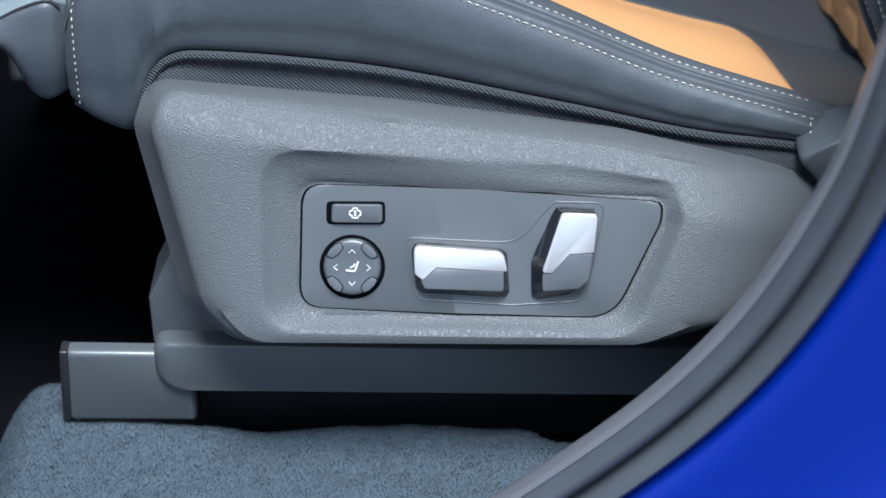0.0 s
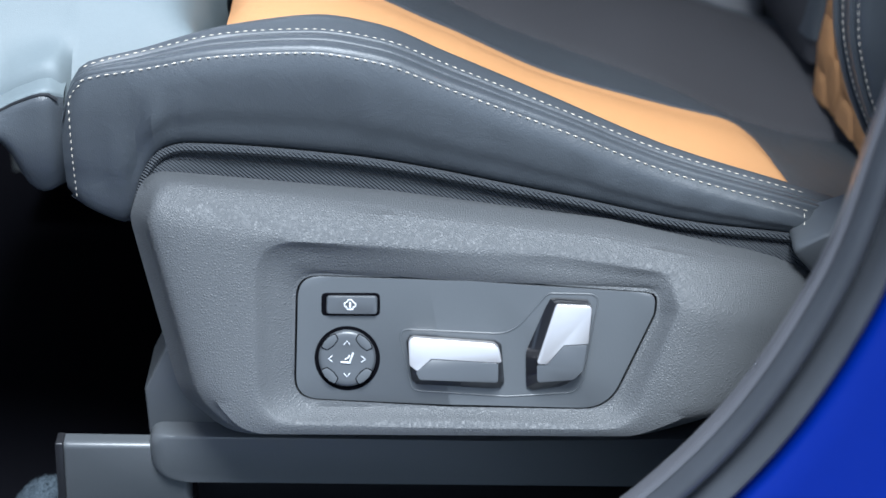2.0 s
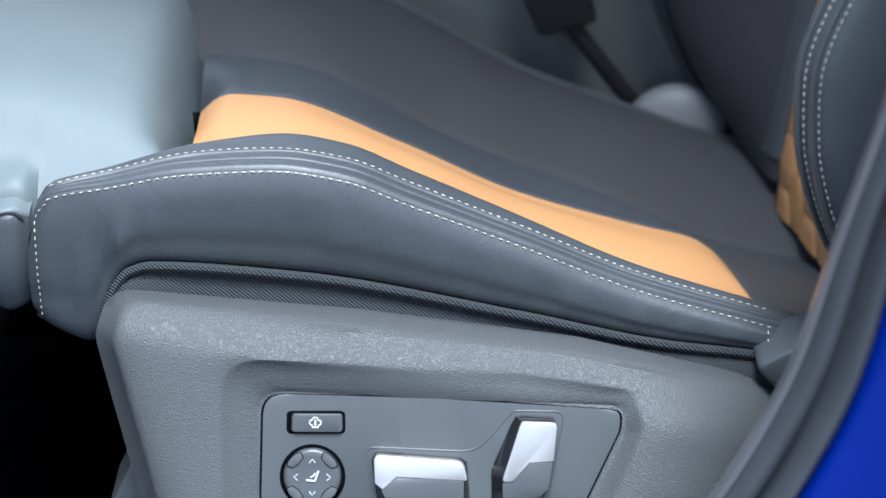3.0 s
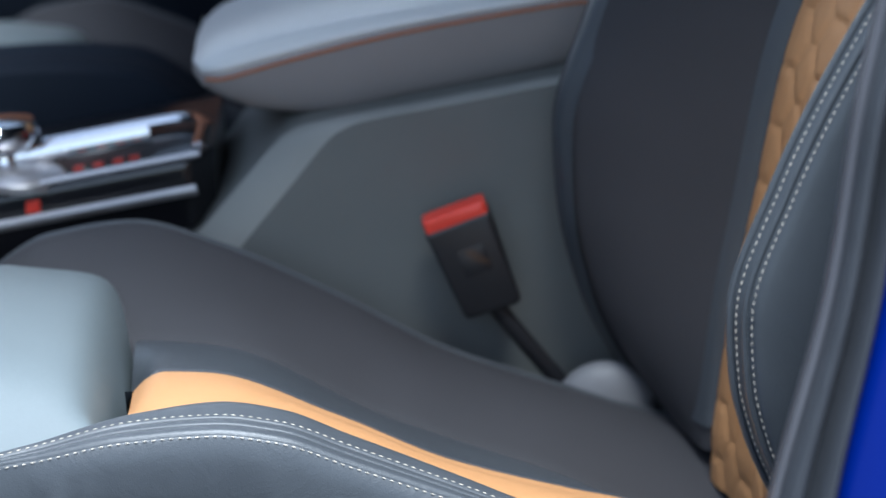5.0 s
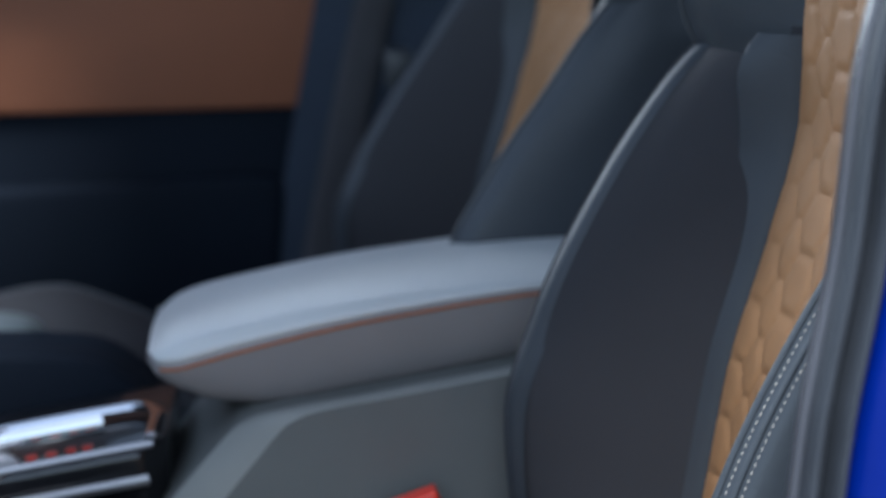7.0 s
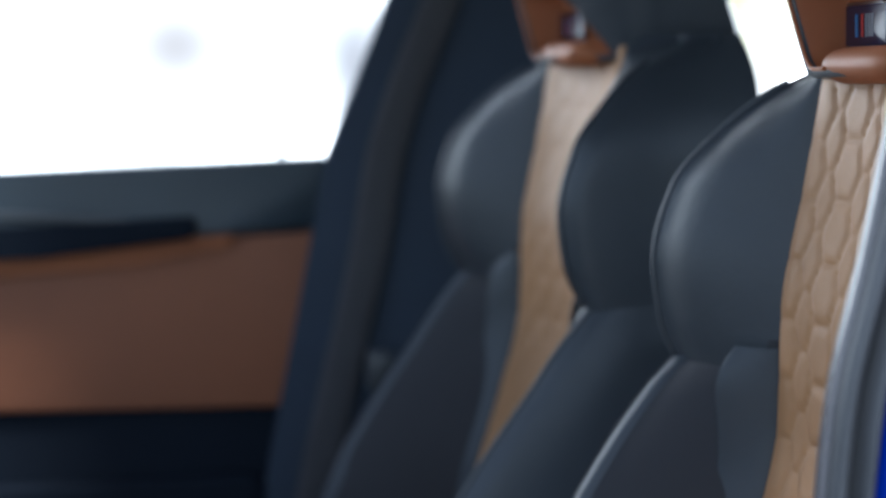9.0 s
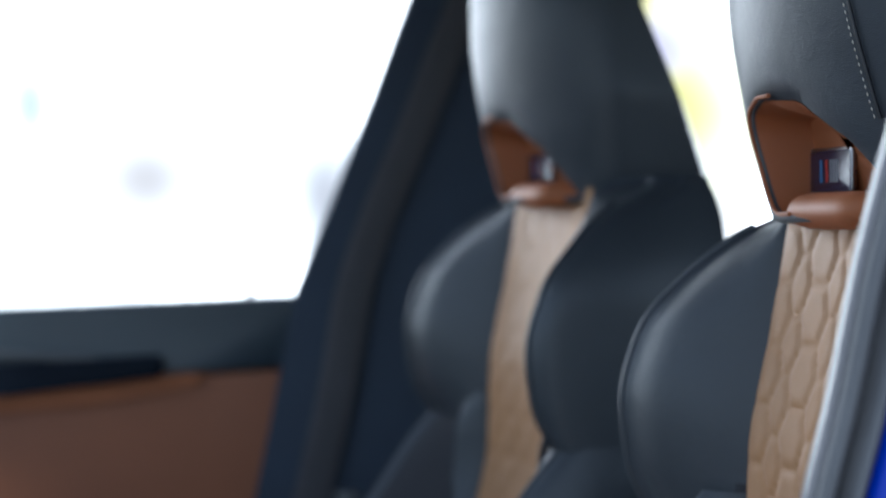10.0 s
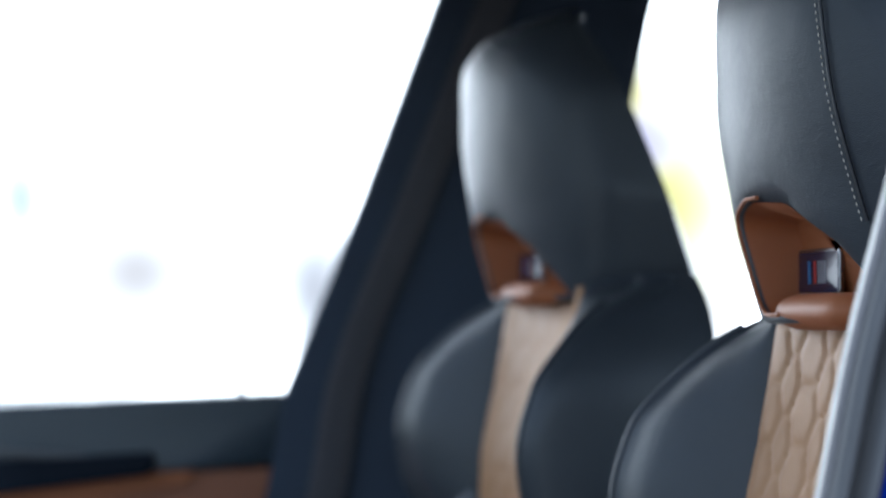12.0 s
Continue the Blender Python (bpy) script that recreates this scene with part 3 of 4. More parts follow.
def build_backrest(seat, base, dz, near=True, hx=0.0, turn=TURN_SEAT, low_x=LOW_X):
    across, along = Vector((-math.sin(turn), math.cos(turn), 0)), Vector((math.cos(turn), math.sin(turn), 0))

    def move(x, v, z):
        return base + along * x + across * v + Vector((0, 0, z + dz))

    # shell
    rows = []
    for z in np.linspace(0.46, 1.198, 40):
        k = max(0.0, (z - 1.08) / 0.155)
        w = 0.232 - 0.11 * k * k
        f, b = INSERT_X(z) + 0.022, BACK_X(z) - 0.02 * k * k
        if z > 1.1:
            f = f + 0.03 * k
        o = round_poly([(f, -w + 0.02), (b, -w), (b, w), (f, w - 0.02)], 0.035, 5)
        rows.append([move(p[0], p[1], z) for p in o])
    part("back_shell", loft(rows, wrap=True, cap=True), LEATHER, seat, "black leather backrest shell")
    # quilted insert
    rows = []
    nz, nv = (300, 90) if near else (160, 50)
    for z in np.linspace(0.46, 1.212, nz):
        row = []
        for v_ in np.linspace(-0.126, 0.126, nv):
            e = min(1.0, hex_relief(v_, z) / 0.55)
            rim = max(0.0, (abs(v_) - 0.111) / 0.013) ** 2
            x = INSERT_X(z) + 0.012 * (1 - (v_ / 0.122) ** 2) - 0.0024 * (1 - (1 - e) ** 2.6) * (1 - min(1, max(0.0, abs(v_) - 0.100) / 0.016)) + 0.022 * rim + 0.003
            row.append(move(x, v_, z))
        rows.append(row)
    part("quilted_insert", loft(rows), TAN, seat, "tan leather insert quilted in long hexagons")
    # bolsters
    for s in (-1, 1):
        lx = LOW_NEAR if near and s < 0 else low_x
        rows = []
        for z in np.linspace(0.48, 1.012, 56):
            i, f = INSERT_X(z), lx(z)
            d = i - f
            b = BACK_X(z) - 0.02
            k = max(0.0, (z - 0.95) / 0.062)
            o = [(i + 0.03, 0.108), (i + 0.004, 0.119), (i - 0.25 * d, 0.140 + 0.008 * k), (i - 0.72 * d, 0.178), (f + 0.004, 0.207), (f, 0.220), (f + 0.006, 0.233), (f + 0.022, 0.242), (f * 0.5 + b * 0.5, 0.252 - 0.01 * k), (b, 0.24)]
            rows.append([move(p[0], s * p[1], z) for p in catmull(o, 5)])
        lo = part("lower_bolster", loft(rows, cap=True), SUEDE if s > 0 else LEATHER, seat, "dark lower side bolster")
        rows = []
        for z in np.linspace(0.50, 1.006, 54):
            i, f = INSERT_X(z), lx(z)
            d = (i - f) * FACING(z) / 0.27
            rows.append([move(p[0], s * p[1], z) for p in catmull([(i + 0.014, 0.1135), (i + 0.002, 0.1175), (i - 0.14 * d - 0.0012, 0.1295), (i - 0.27 * d - 0.0014, 0.1405), (i - 0.29 * d + 0.001, 0.1435)], 4)])
        part("bolster_facing", loft(rows), LEATHER, lo, "smooth leather facing beside the insert")
        if s > 0:
            rows = []
            for z in np.linspace(0.50, 1.004, 60):
                f, i = lx(z), INSERT_X(z)
                w = 0.6 + 0.4 * math.sin(z * 9)
                rows.append([move(p[0], s * p[1], z) for p in catmull([(f + 0.0125 * w, 0.1995), (f + 0.0075 * w, 0.2035), (f + 0.0005, 0.2085), (f - 0.0022, 0.2175), (f + 0.0002, 0.2265), (f + 0.006, 0.2335)], 4)])
            part("bolster_rim", loft(rows), LEATHER, lo, "smooth leather rim of the side bolster")
        zz = np.linspace(0.52, 1.0, 70)
        part("bolster_piping", tube([move(lx(z) - 0.0004, s * 0.2205, z) for z in zz], 0.0026), SUEDE if s > 0 else LEATHER, lo)
        if near and s < 0:
            for q, up in ((0.2262, 0.0012), (0.2352, 0.0076)):
                part("bolster_stitching", stitches([move(lx(z) + up, s * (q + 0.0008), z) for z in np.linspace(0.54, 0.99, 90)], 0.0034, 0.0014, 0.00048), THREAD, lo, "cream thread stitching")
            part("bolster_cord", tube([move(lx(z) + 0.0048, s * 0.2318, z) for z in np.linspace(0.54, 0.99, 60)], 0.0022), LEATHER, lo)
        rows = []
        for z in np.linspace(0.90, 1.222, 48):
            i, f = INSERT_X(z) + 0.002, TOP_X(z)
            f = min(f, i + 0.04)
            d = i - f
            b = max(BACK_X(z) - 0.02, f + 0.03)
            k = max(0.0, (z - 1.10) / 0.122)
            w = 0.0 - 0.055 * k * k
            o = [(i + 0.03, 0.108), (i + 0.006, 0.119), (i - 0.3 * d, 0.142 + w * 0.4), (i - 0.75 * d, 0.178 + w * 0.8), (f + 0.004, 0.206 + w), (f, 0.218 + w), (f + 0.006, 0.231 + w), (f + 0.022, 0.240 + w), (f * 0.5 + b * 0.5, 0.246 + w), (b, 0.235 + w)]
            rows.append([move(p[0], s * p[1], z) for p in catmull(o, 5)])
        hi = part("shoulder_bolster", loft(rows, cap=True), LEATHER, seat, "black leather shoulder bolster")
        part("bolster_piping", tube([move(TOP_X(z) - 0.0004, s * (0.2185 - 0.055 * max(0.0, (z - 1.10) / 0.122) ** 2), z) for z in np.linspace(0.985, 1.196, 50)], 0.0026), LEATHER, hi)
    # headrest: a padded ring round the cut-out
    n = 120
    out = polar(round_poly([(-0.125, 1.197), (0.125, 1.197), (0.142, 1.30), (0.130, 1.40), (0.075, 1.48), (-0.075, 1.48), (-0.130, 1.40), (-0.142, 1.30)], 0.04, 6), (0, 1.243), n)
    hole = polar(round_poly([(-0.100, 1.204), (0.066, 1.204), (0.074, 1.270), (0.030, 1.280), (-0.020, 1.277), (-0.062, 1.250), (-0.090, 1.216)], [0.012, 0.02, 0.02, 0.03, 0.03, 0.03, 0.02], 6), (0, 1.243), n)
    c = Vector((0, 1.243))

    def ring(t, depth, front=True, grow=1.0):
        r = []
        for a, b in zip(out, hole):
            p = a.lerp(b, t)
            p = c + (p - c) * grow
            z = p.y
            crown = 0.045 * ((p.x - 0.02) / 0.14) ** 2
            x = HEAD_X(z) + hx + crown + depth if front else depth
            r.append(move(x, p.x, z))
        return r
    rows = [[move(0.168 - 0.34 * (1.33 - 1.2), 0, 1.33)] * n, [move(0.162 - 0.41 * (p.y - 1.2), p.x * 0.8, c.y + (p.y - c.y) * 0.92) for p in out],
            [move(0.149 - 0.40 * (p.y - 1.2), p.x * 0.97, p.y) for p in out], ring(0, 0.032), ring(0.0, 0.022), ring(0.03, 0.013), ring(0.10, 0.004), ring(0.2, 0.0005), ring(0.4, 0), ring(0.6, 0), ring(0.8, 0), ring(0.93, 0.0005), ring(0.99, 0.003), ring(1.02, 0.010), ring(1.03, 0.02)]
    head = part("headrest", loft(rows, wrap=True, cap=False), LEATHER, seat, "integrated black leather headrest with a cut-out")
    rows = [ring(1.0, 0.004), ring(1.03, 0.010), ring(1.06, 0.03), ring(1.12, 0.042), ring(1.4, 0.045), [move(0.028, 0, 1.245)] * n]
    cut = part("headrest_recess", loft(rows, wrap=True), COGNAC, head, "cognac leather lined cut-out")
    rim_ = ring(0.985, -0.0005)
    part("recess_piping", tube(rim_[-int(n * 0.16):] + rim_[:int(n * 0.22)], 0.0016), COGNAC, cut)
    rows = []
    for v_ in np.linspace(-0.086, 0.062, 30):
        k = 1 - (abs(v_ + 0.012) / 0.0745) ** 6
        rows.append([move(0.015 + 0.02 * (1 - k) - (0.016 * k + 0.004) * math.cos(w), v_, 1.206 + 0.0125 * (0.4 + 0.6 * k) * math.sin(w)) for w in np.linspace(0, 2 * math.pi, 20)[:-1]])
    part("neck_roll", loft(rows, wrap=True, cap=True), COGNAC, head, "cognac leather roll under the cut-out")

    def badge(u, w, h):
        return move(0.030 - h, 0.031 + u, 1.233 + w * 1.1)
    plate = part("badge_frame", prism(round_poly([(-0.0365, -0.0145), (0.0365, -0.0145), (0.0365, 0.0145), (-0.0365, 0.0145)], 0.004, 4), badge, 0, 0.0035, 0.001), DARKCHROME, head, "dark chrome badge frame")
    part("badge_face", prism(round_poly([(-0.035, -0.0125), (0.035, -0.0125), (0.035, 0.0125), (-0.035, 0.0125)], 0.003, 4), badge, 0.002, 0.0041, 0.0004), NAVY, plate, "dark blue badge face")
    for u, m_ in ((0.014, SKYBLUE), (0.009, NAVY), (0.004, RED), (-0.003, BADGEGREY), (-0.008, BADGEGREY), (-0.013, BADGEGREY)):
        part("badge_bar", prism([(u - 0.0016, -0.007), (u + 0.0014, -0.007), (u + 0.0022, 0.007), (u - 0.0008, 0.007)], badge, 0.0035, 0.0046, 0), m_, plate)
    if near:
        seam = []
        for z in np.linspace(1.262, 1.47, 40):
            v_ = -0.090 + 0.117 * (z - 1.262)
            seam.append(move(HEAD_X(z) + hx + 0.045 * ((v_ - 0.02) / 0.14) ** 2 - 0.0008, v_, z))
        part("headrest_stitching", stitches(seam, 0.0034, 0.0014, 0.0008), THREAD, head, "cream thread stitching")
        part("headrest_cord", tube([p - across * 0.006 + along * 0.0012 for p in seam], 0.0014), BLACK, head)


driver = thing("driver_seat", "black and tan leather sports seat with power adjustment switches", "car seat")
build_cushion(driver, lambda x, y, z: Vector((x, y, z)))
BASE = Vector((0.45, 0.25, 0))
build_backrest(driver, BASE, 0.0, hx=-0.002)
passenger = thing("passenger_seat", "black and tan leather front passenger seat beyond the console", "car seat")
SHIFT = AXIS * 0.72 + Vector((0, 0, 0.02))
build_cushion(passenger, lambda x, y, z: Vector((x, y, z)) + SHIFT, near=False)
TURN_PASSENGER = radians(10.0)
LOW_PASSENGER = spline([(0.47, -0.11), (0.53, -0.155), (0.584, -0.180), (0.65, -0.196), (0.713, -0.196), (0.78, -0.1734), (0.8217, -0.148), (0.8608, -0.1226), (0.9023, -0.0921), (0.9464, -0.0615), (0.9757, -0.037), (1.01, -0.005)])
build_backrest(passenger, BASE + AXIS * 0.50 + Vector((-math.sin(TURN_PASSENGER), math.cos(TURN_PASSENGER), 0)) * 0.22, 0.02, near=False, hx=-0.004, turn=TURN_PASSENGER, low_x=LOW_PASSENGER)
part("seat_base", block(-0.1, 0.3, 0.80, 1.14, 0.24, 0.52, 0.02), BLACK, passenger)

# ---- side trim and switches, on a plane that leans inwards ----
LEAN_A = radians(22)
PO = Vector((0.0899, -0.021, 0.4919))
PS = Vector((0, math.sin(LEAN_A), math.cos(LEAN_A)))
PN = Vector((0, -math.cos(LEAN_A), math.sin(LEAN_A)))


def on_trim(u, w, h):
    return PO + Vector((u, 0, 0)) * 0.00098 + PS * (w * 0.00098) + PN * (h * 0.00098)


NR = 300
trim_o = polar(round_poly([(-203, 62), (-197, 88.5), (-50, 75.8), (86, 59.5), (140, 48), (192, 35), (250, 20), (240, -20), (158, -56), (106, -70), (-148, -73), (-173, -50)], [16, 22, 60, 60, 60, 60, 10, 30, 40, 40, 36, 40], 8), (0, -8), NR)
trim_back = polar(round_poly([(-211, 60), (-203, 88.5), (-50, 76), (86, 59.5), (140, 48), (192, 35), (250, 20), (240, -20), (158, -57), (106, -72), (-150, -75), (-181, -50)], [20, 24, 60, 60, 60, 60, 10, 30, 40, 40, 36, 40], 8), (0, -8), NR)
rec_o = polar(round_poly([(-130, 51), (50, 42), (120, 32), (125, 12), (97, -60), (-128, -60)], [24, 40, 14, 14, 28, 24], 8), (0, -8), NR)
rec_i = polar(round_poly([(-110, 31.5), (113, 23.6), (115, 8), (88, -53), (-109, -53)], [16, 10, 8, 22, 18], 8), (0, -8), NR)
pan_o = polar(round_poly([(-106.5, 29), (0, 27.5), (112, 20.8), (111, 8), (84, -51.5), (-14, -51), (-108, -47.5)], [14, 50, 8, 12, 26, 40, 14], 8), (0, -8), NR)
TC = Vector((0, -8))


def trim_ring(o, h, grow=0.0, mix=None, t=0.0):
    r = []
    for k, p in enumerate(o):
        q = p if mix is None else p.lerp(mix[k], t)
        d = q - TC
        q = TC + d * (1 + grow / d.length)
        top = 82 - 0.165 * (q.x + 50)
        dd = 38 - (top - q.y)
        roll = 0.0 if dd < -6 else (dd + 6) ** 2 * 0.0225 if dd < 6 else 3.24 + (dd - 6) * 0.60
        turn_in = max(0.0, q.x - 118) ** 2 * 0.0048
        r.append(on_trim(q.x, q.y, h - roll - turn_in))
    return r


rows = [trim_ring(trim_back, -24, -1.0), trim_ring(trim_back, -20, 0), trim_ring(trim_o, -9, -0.6), trim_ring(trim_o, -1.5, -4.6), trim_ring(trim_o, 1.5, -6.2), trim_ring(trim_o, 3.8, -8.6), trim_ring(trim_o, 5.6, -12.5),
        trim_ring(trim_o, 8, 0, rec_o, 0.35), trim_ring(trim_o, 9.5, 0, rec_o, 0.6), trim_ring(trim_o, 10, 0, rec_o, 0.8), trim_ring(rec_o, 10, 3), trim_ring(rec_o, 9.0, 0), trim_ring(rec_o, 7.6, -2), trim_ring(rec_o, 4.8, 0, rec_i, 0.45), trim_ring(rec_o, 2.2, 0, rec_i, 0.8), trim_ring(rec_i, 0.6, 0), trim_ring(rec_i, 0.1, -1.0), trim_ring(pan_o, 0, 0.6), trim_ring(pan_o, -2.5, 0.3)]
trim = part("side_trim", loft(rows, wrap=True), GRAIN, driver, "grained grey plastic side trim")
panel = part("switch_panel", prism([tuple(TC + (p - TC) * (1 - 0.8 / (p - TC).length)) for p in pan_o], on_trim, -3, 0.4, 0.4), SMOOTH, driver, "smooth grey switch panel")
part("panel_gap", prism([tuple(p) for p in pan_o], on_trim, -6, -2.2, 0), SHADE_BLACK, panel)

# memory button
b_o = round_poly([(-91.6, 4.2), (-55.8, 4.6), (-56.0, 18.8), (-91.6, 18.4)], 3.2, 5)
part("button_gap", prism(b_o, on_trim, -1, 0.6, 0.1), SHADE_BLACK, panel)
button = part("lumbar_button", prism(round_poly([(-88.6, 5.8), (-57.4, 6.0), (-57.6, 17.2), (-88.2, 17.0)], 2.2, 5), on_trim, 0, 3.4, 1.2, 4), KEYGREY, panel, "small grey push button with a white symbol")
sym = [(-77, 8), (-71, 8), (-71, 9.5), (-68.6, 10.5), (-68.6, 13), (-71, 14), (-72.5, 16), (-75.5, 16), (-77, 14), (-79.4, 13), (-79.4, 10.5), (-77, 9.5)]
part("button_symbol", tube([on_trim(-74 + (a + 74) * 0.62, 11.8 + (b - 11.8) * 0.75, 3.45) for a, b in sym], 0.00045, 6, closed=True), WHITE, button)
part("button_symbol", tube([on_trim(-74, 10.0, 3.45), on_trim(-74, 13.6, 3.45)], 0.0006, 6), WHITE, button)

# round four-way dial
DC = Vector((-75.7, -22.0))


def disc(r, n=64):
    return [(DC.x + r * math.cos(2 * math.pi * k / n), DC.y + r * math.sin(2 * math.pi * k / n)) for k in range(n)]


part("dial_gap", prism(disc(20), on_trim, -1, 0.7, 0.1), SHADE_BLACK, panel)
dial = part("round_dial", loft([[on_trim(DC.x + r * math.cos(2 * math.pi * k / 72), DC.y + 0.4 + r * math.sin(2 * math.pi * k / 72), h) for k in range(72)] for r, h in ((17.6, -1), (17.4, 2.6), (16.8, 3.6), (15.6, 4.2), (13, 4.4), (9, 4.0), (4, 3.7), (0.2, 3.6))], wrap=True), KEYGREY, panel, "round four-way lumbar dial with white arrows")
for q in range(4):
    a = math.pi / 4 + q * math.pi / 2
    pts = [(DC.x + r * math.cos(a + w), DC.y + 0.4 + r * math.sin(a + w)) for r, w in ((17.2, -0.36), (17.5, -0.12), (17.5, 0.12), (17.2, 0.36), (13.2, 0.36), (11.6, 0.0), (13.2, -0.36))]
    part("dial_notch", prism(round_poly(pts, 1.2, 3), on_trim, 2, 4.75, 0.5), SMOOTH, dial)
    pts2 = round_poly(pts, 1.2, 3)
    part("dial_seam", tube([on_trim(p[0], p[1], 4.35) for p in pts2], 0.0004, 6, closed=True), SHADE_BLACK, dial)
    ax = Vector((math.cos(q * math.pi / 2), math.sin(q * math.pi / 2)))
    pe = Vector((-ax.y, ax.x))
    tip = Vector((DC.x, DC.y + 0.4)) + ax * 11.2
    part("arrow", tube([on_trim(*(tip - ax * 2.4 + pe * 1.9), 4.45), on_trim(*tip, 4.5), on_trim(*(tip - ax * 2.4 - pe * 1.9), 4.45)], 0.0003, 6), WHITE, dial)
bm = tube([on_trim(DC.x + a, DC.y + 0.4 + b, 4.1) for a, b in ((-3.6, -2.0), (1.6, -2.4), (3.8, 3.8))], 0.0007, 6)
tube([on_trim(DC.x + a, DC.y + 0.4 + b, 4.1) for a, b in ((-1.2, -0.2), (1.0, 0.8), (1.6, 2.4))], 0.0005, 6, bm)
part("seat_symbol", bm, WHITE, dial)

# shallow recess shared by the two adjusters
rec = round_poly([(-45, -3.2), (24, -5.6), (46, 20), (77, 19.8), (67, -41), (22, -44.4), (-36, -41.6)], [6, 22, 6, 6, 12, 30, 6], 8)
part("recess_rim", tube([on_trim(p[0], p[1], 0.45) for p in rec], 0.0005, 6, closed=True), SMOOTH, panel)


def adjuster(name, base, top, split, label):
    ob = part(name, loft([[on_trim(p[0], p[1], h) for p in o] for o, h in ((base, 0.3), (base, 2.0), (top, 8.2), ([Vector(p) * 0.97 + sum((Vector(q) for q in top), Vector((0, 0))) / len(top) * 0.03 for p in top], 9.0))], wrap=True, cap=True), GLOSS, panel, label)
    part("silver_cap", prism(split[0], on_trim, 2.0, 9.7, 0.6), SILVER, ob, "satin silver cap")
    part("grey_face", prism(split[1], on_trim, 3.0, 9.5, 0.3), KEYGREY, ob)
    return ob


def same_count(pts, r, n=48):
    o = round_poly(pts, r, 6)
    c = sum((Vector(p) for p in o), Vector((0, 0))) / len(o)
    return polar(o, c, n)


adjuster("seat_adjuster", same_count([(-40.5, -6), (18, -9.5), (20.5, -39.5), (-36, -37)], 5), same_count([(-35, -9), (15, -12.5), (16.5, -34), (-32, -32.8)], 4),
         (round_poly([(-38.5, -6.5), (16, -10), (18.5, -21.6), (-24.5, -19.6), (-33, -27.5), (-37.5, -24)], [4, 6, 1, 1, 1, 2], 5), round_poly([(-24.3, -20.2), (16.4, -22), (16.4, -34), (-31.5, -32.8), (-33.6, -28.2)], [1, 1, 2, 2, 1], 4)), "cushion adjuster with a silver upper half")
adjuster("backrest_adjuster", same_count([(33, -16), (47, 17.5), (73, 16.5), (67, -30), (56, -37), (33.5, -40.5)], 4), same_count([(40, -19.5), (51.5, 13.5), (72, 13.1), (67.8, -26), (62, -31.5), (39.7, -34)], 3),
         (round_poly([(39.2, -22.2), (50.5, 14.8), (72.4, 14.2), (70.4, -9.2), (55.6, -10.2), (45.6, -22.2)], [2, 3, 3, 1, 1, 1], 5), round_poly([(39.6, -22.8), (45.4, -22.8), (55.4, -10.8), (69.8, -9.9), (67.6, -26), (62, -31.5), (40, -33.6)], [1, 1, 1, 1, 4, 3, 2], 4)), "upright backrest adjuster with a silver upper half")

# ---- seat runner under the trim ----
o = round_poly([(-0.113, 0.357), (0.34, 0.360), (0.34, 0.400), (0.10, 0.3935), (-0.113, 0.3935)], [0.022, 0.01, 0.008, 0.1, 0.010], 6)
part("runner_cover", prism(o, lambda u, w, h: Vector((u, -h + 0.10 * max(0, w - 0.385), w)), -0.09, 0.004, 0.008, 4), RAILP, driver, "smooth grey plastic runner cover")
part("runner_bracket", prism(round_poly([(-0.1145, 0.380), (-0.1155, 0.417), (-0.1005, 0.449), (-0.082, 0.455), (-0.064, 0.38)], 0.004, 4), lambda u, w, h: Vector((u, -h, w)), -0.06, -0.012, 0.004), RAILP, driver, "grey plastic bracket cover")
rail = thing("seat_rail", "grey plastic covered seat rail fixed to the floor", "seat rail")
part("rail_body", prism(round_poly([(-0.172, 0.328), (-0.089, 0.329), (-0.089, 0.383), (-0.170, 0.383)], [0.002, 0.001, 0.001, 0.004], 4), lambda u, w, h: Vector((u, -h, w)), -0.012, -0.001, 0.005), RAILP, rail, "grey plastic rail end cover")
part("rail_end", prism(round_poly([(-0.1745, 0.329), (-0.1695, 0.329), (-0.1675, 0.384), (-0.1725, 0.384)], 0.001, 3), lambda u, w, h: Vector((u, -h, w)), -0.0115, 0.0004, 0.001), BLACK, rail, "dark end cap")
part("end_screw", tube([(-0.1735, 0.006, 0.378), (-0.1735, -0.001, 0.378)], 0.0035, 12), RAILP, rail)
part("rail_channel", block(-0.089, 0.36, 0.03, 0.08, 0.30, 0.38, 0.004), BLACK, rail, "black steel rail in shadow")

# ---- centre console, armrest, buckle ----
console = thing("centre_console", "dark centre console with grey armrest and chrome controls", "console")
edge_out = [(-0.085, 0.562), (-0.058, 0.594), (-0.032, 0.6235), (-0.006, 0.653), (0.018, 0.680), (0.030, 0.690), (0.052, 0.698), (0.128, 0.711), (0.234, 0.729), (0.40, 0.757)]
edge_in = [(-0.060, 0.545), (-0.035, 0.574), (-0.010, 0.604), (0.030, 0.652), (0.058, 0.686), (0.071, 0.6965), (0.093, 0.704), (0.150, 0.7135), (0.234, 0.7285), (0.40, 0.7575)]
out_c, in_c = catmull([Vector((x, 0.5225, z)) for x, z in edge_out], 5), catmull([Vector((x, 0.4985, z)) for x, z in edge_in], 5)
part("console_chamfer", loft([[a.lerp(b, t) + Vector((0, -0.003 * math.sin(math.pi * t), 0.003 * math.sin(math.pi * t))) for a, b in zip(out_c, in_c)] for t in np.linspace(0, 1, 6)]), EDGE_LIT, console, "chamfered console edge, coloured lighter as if catching light")
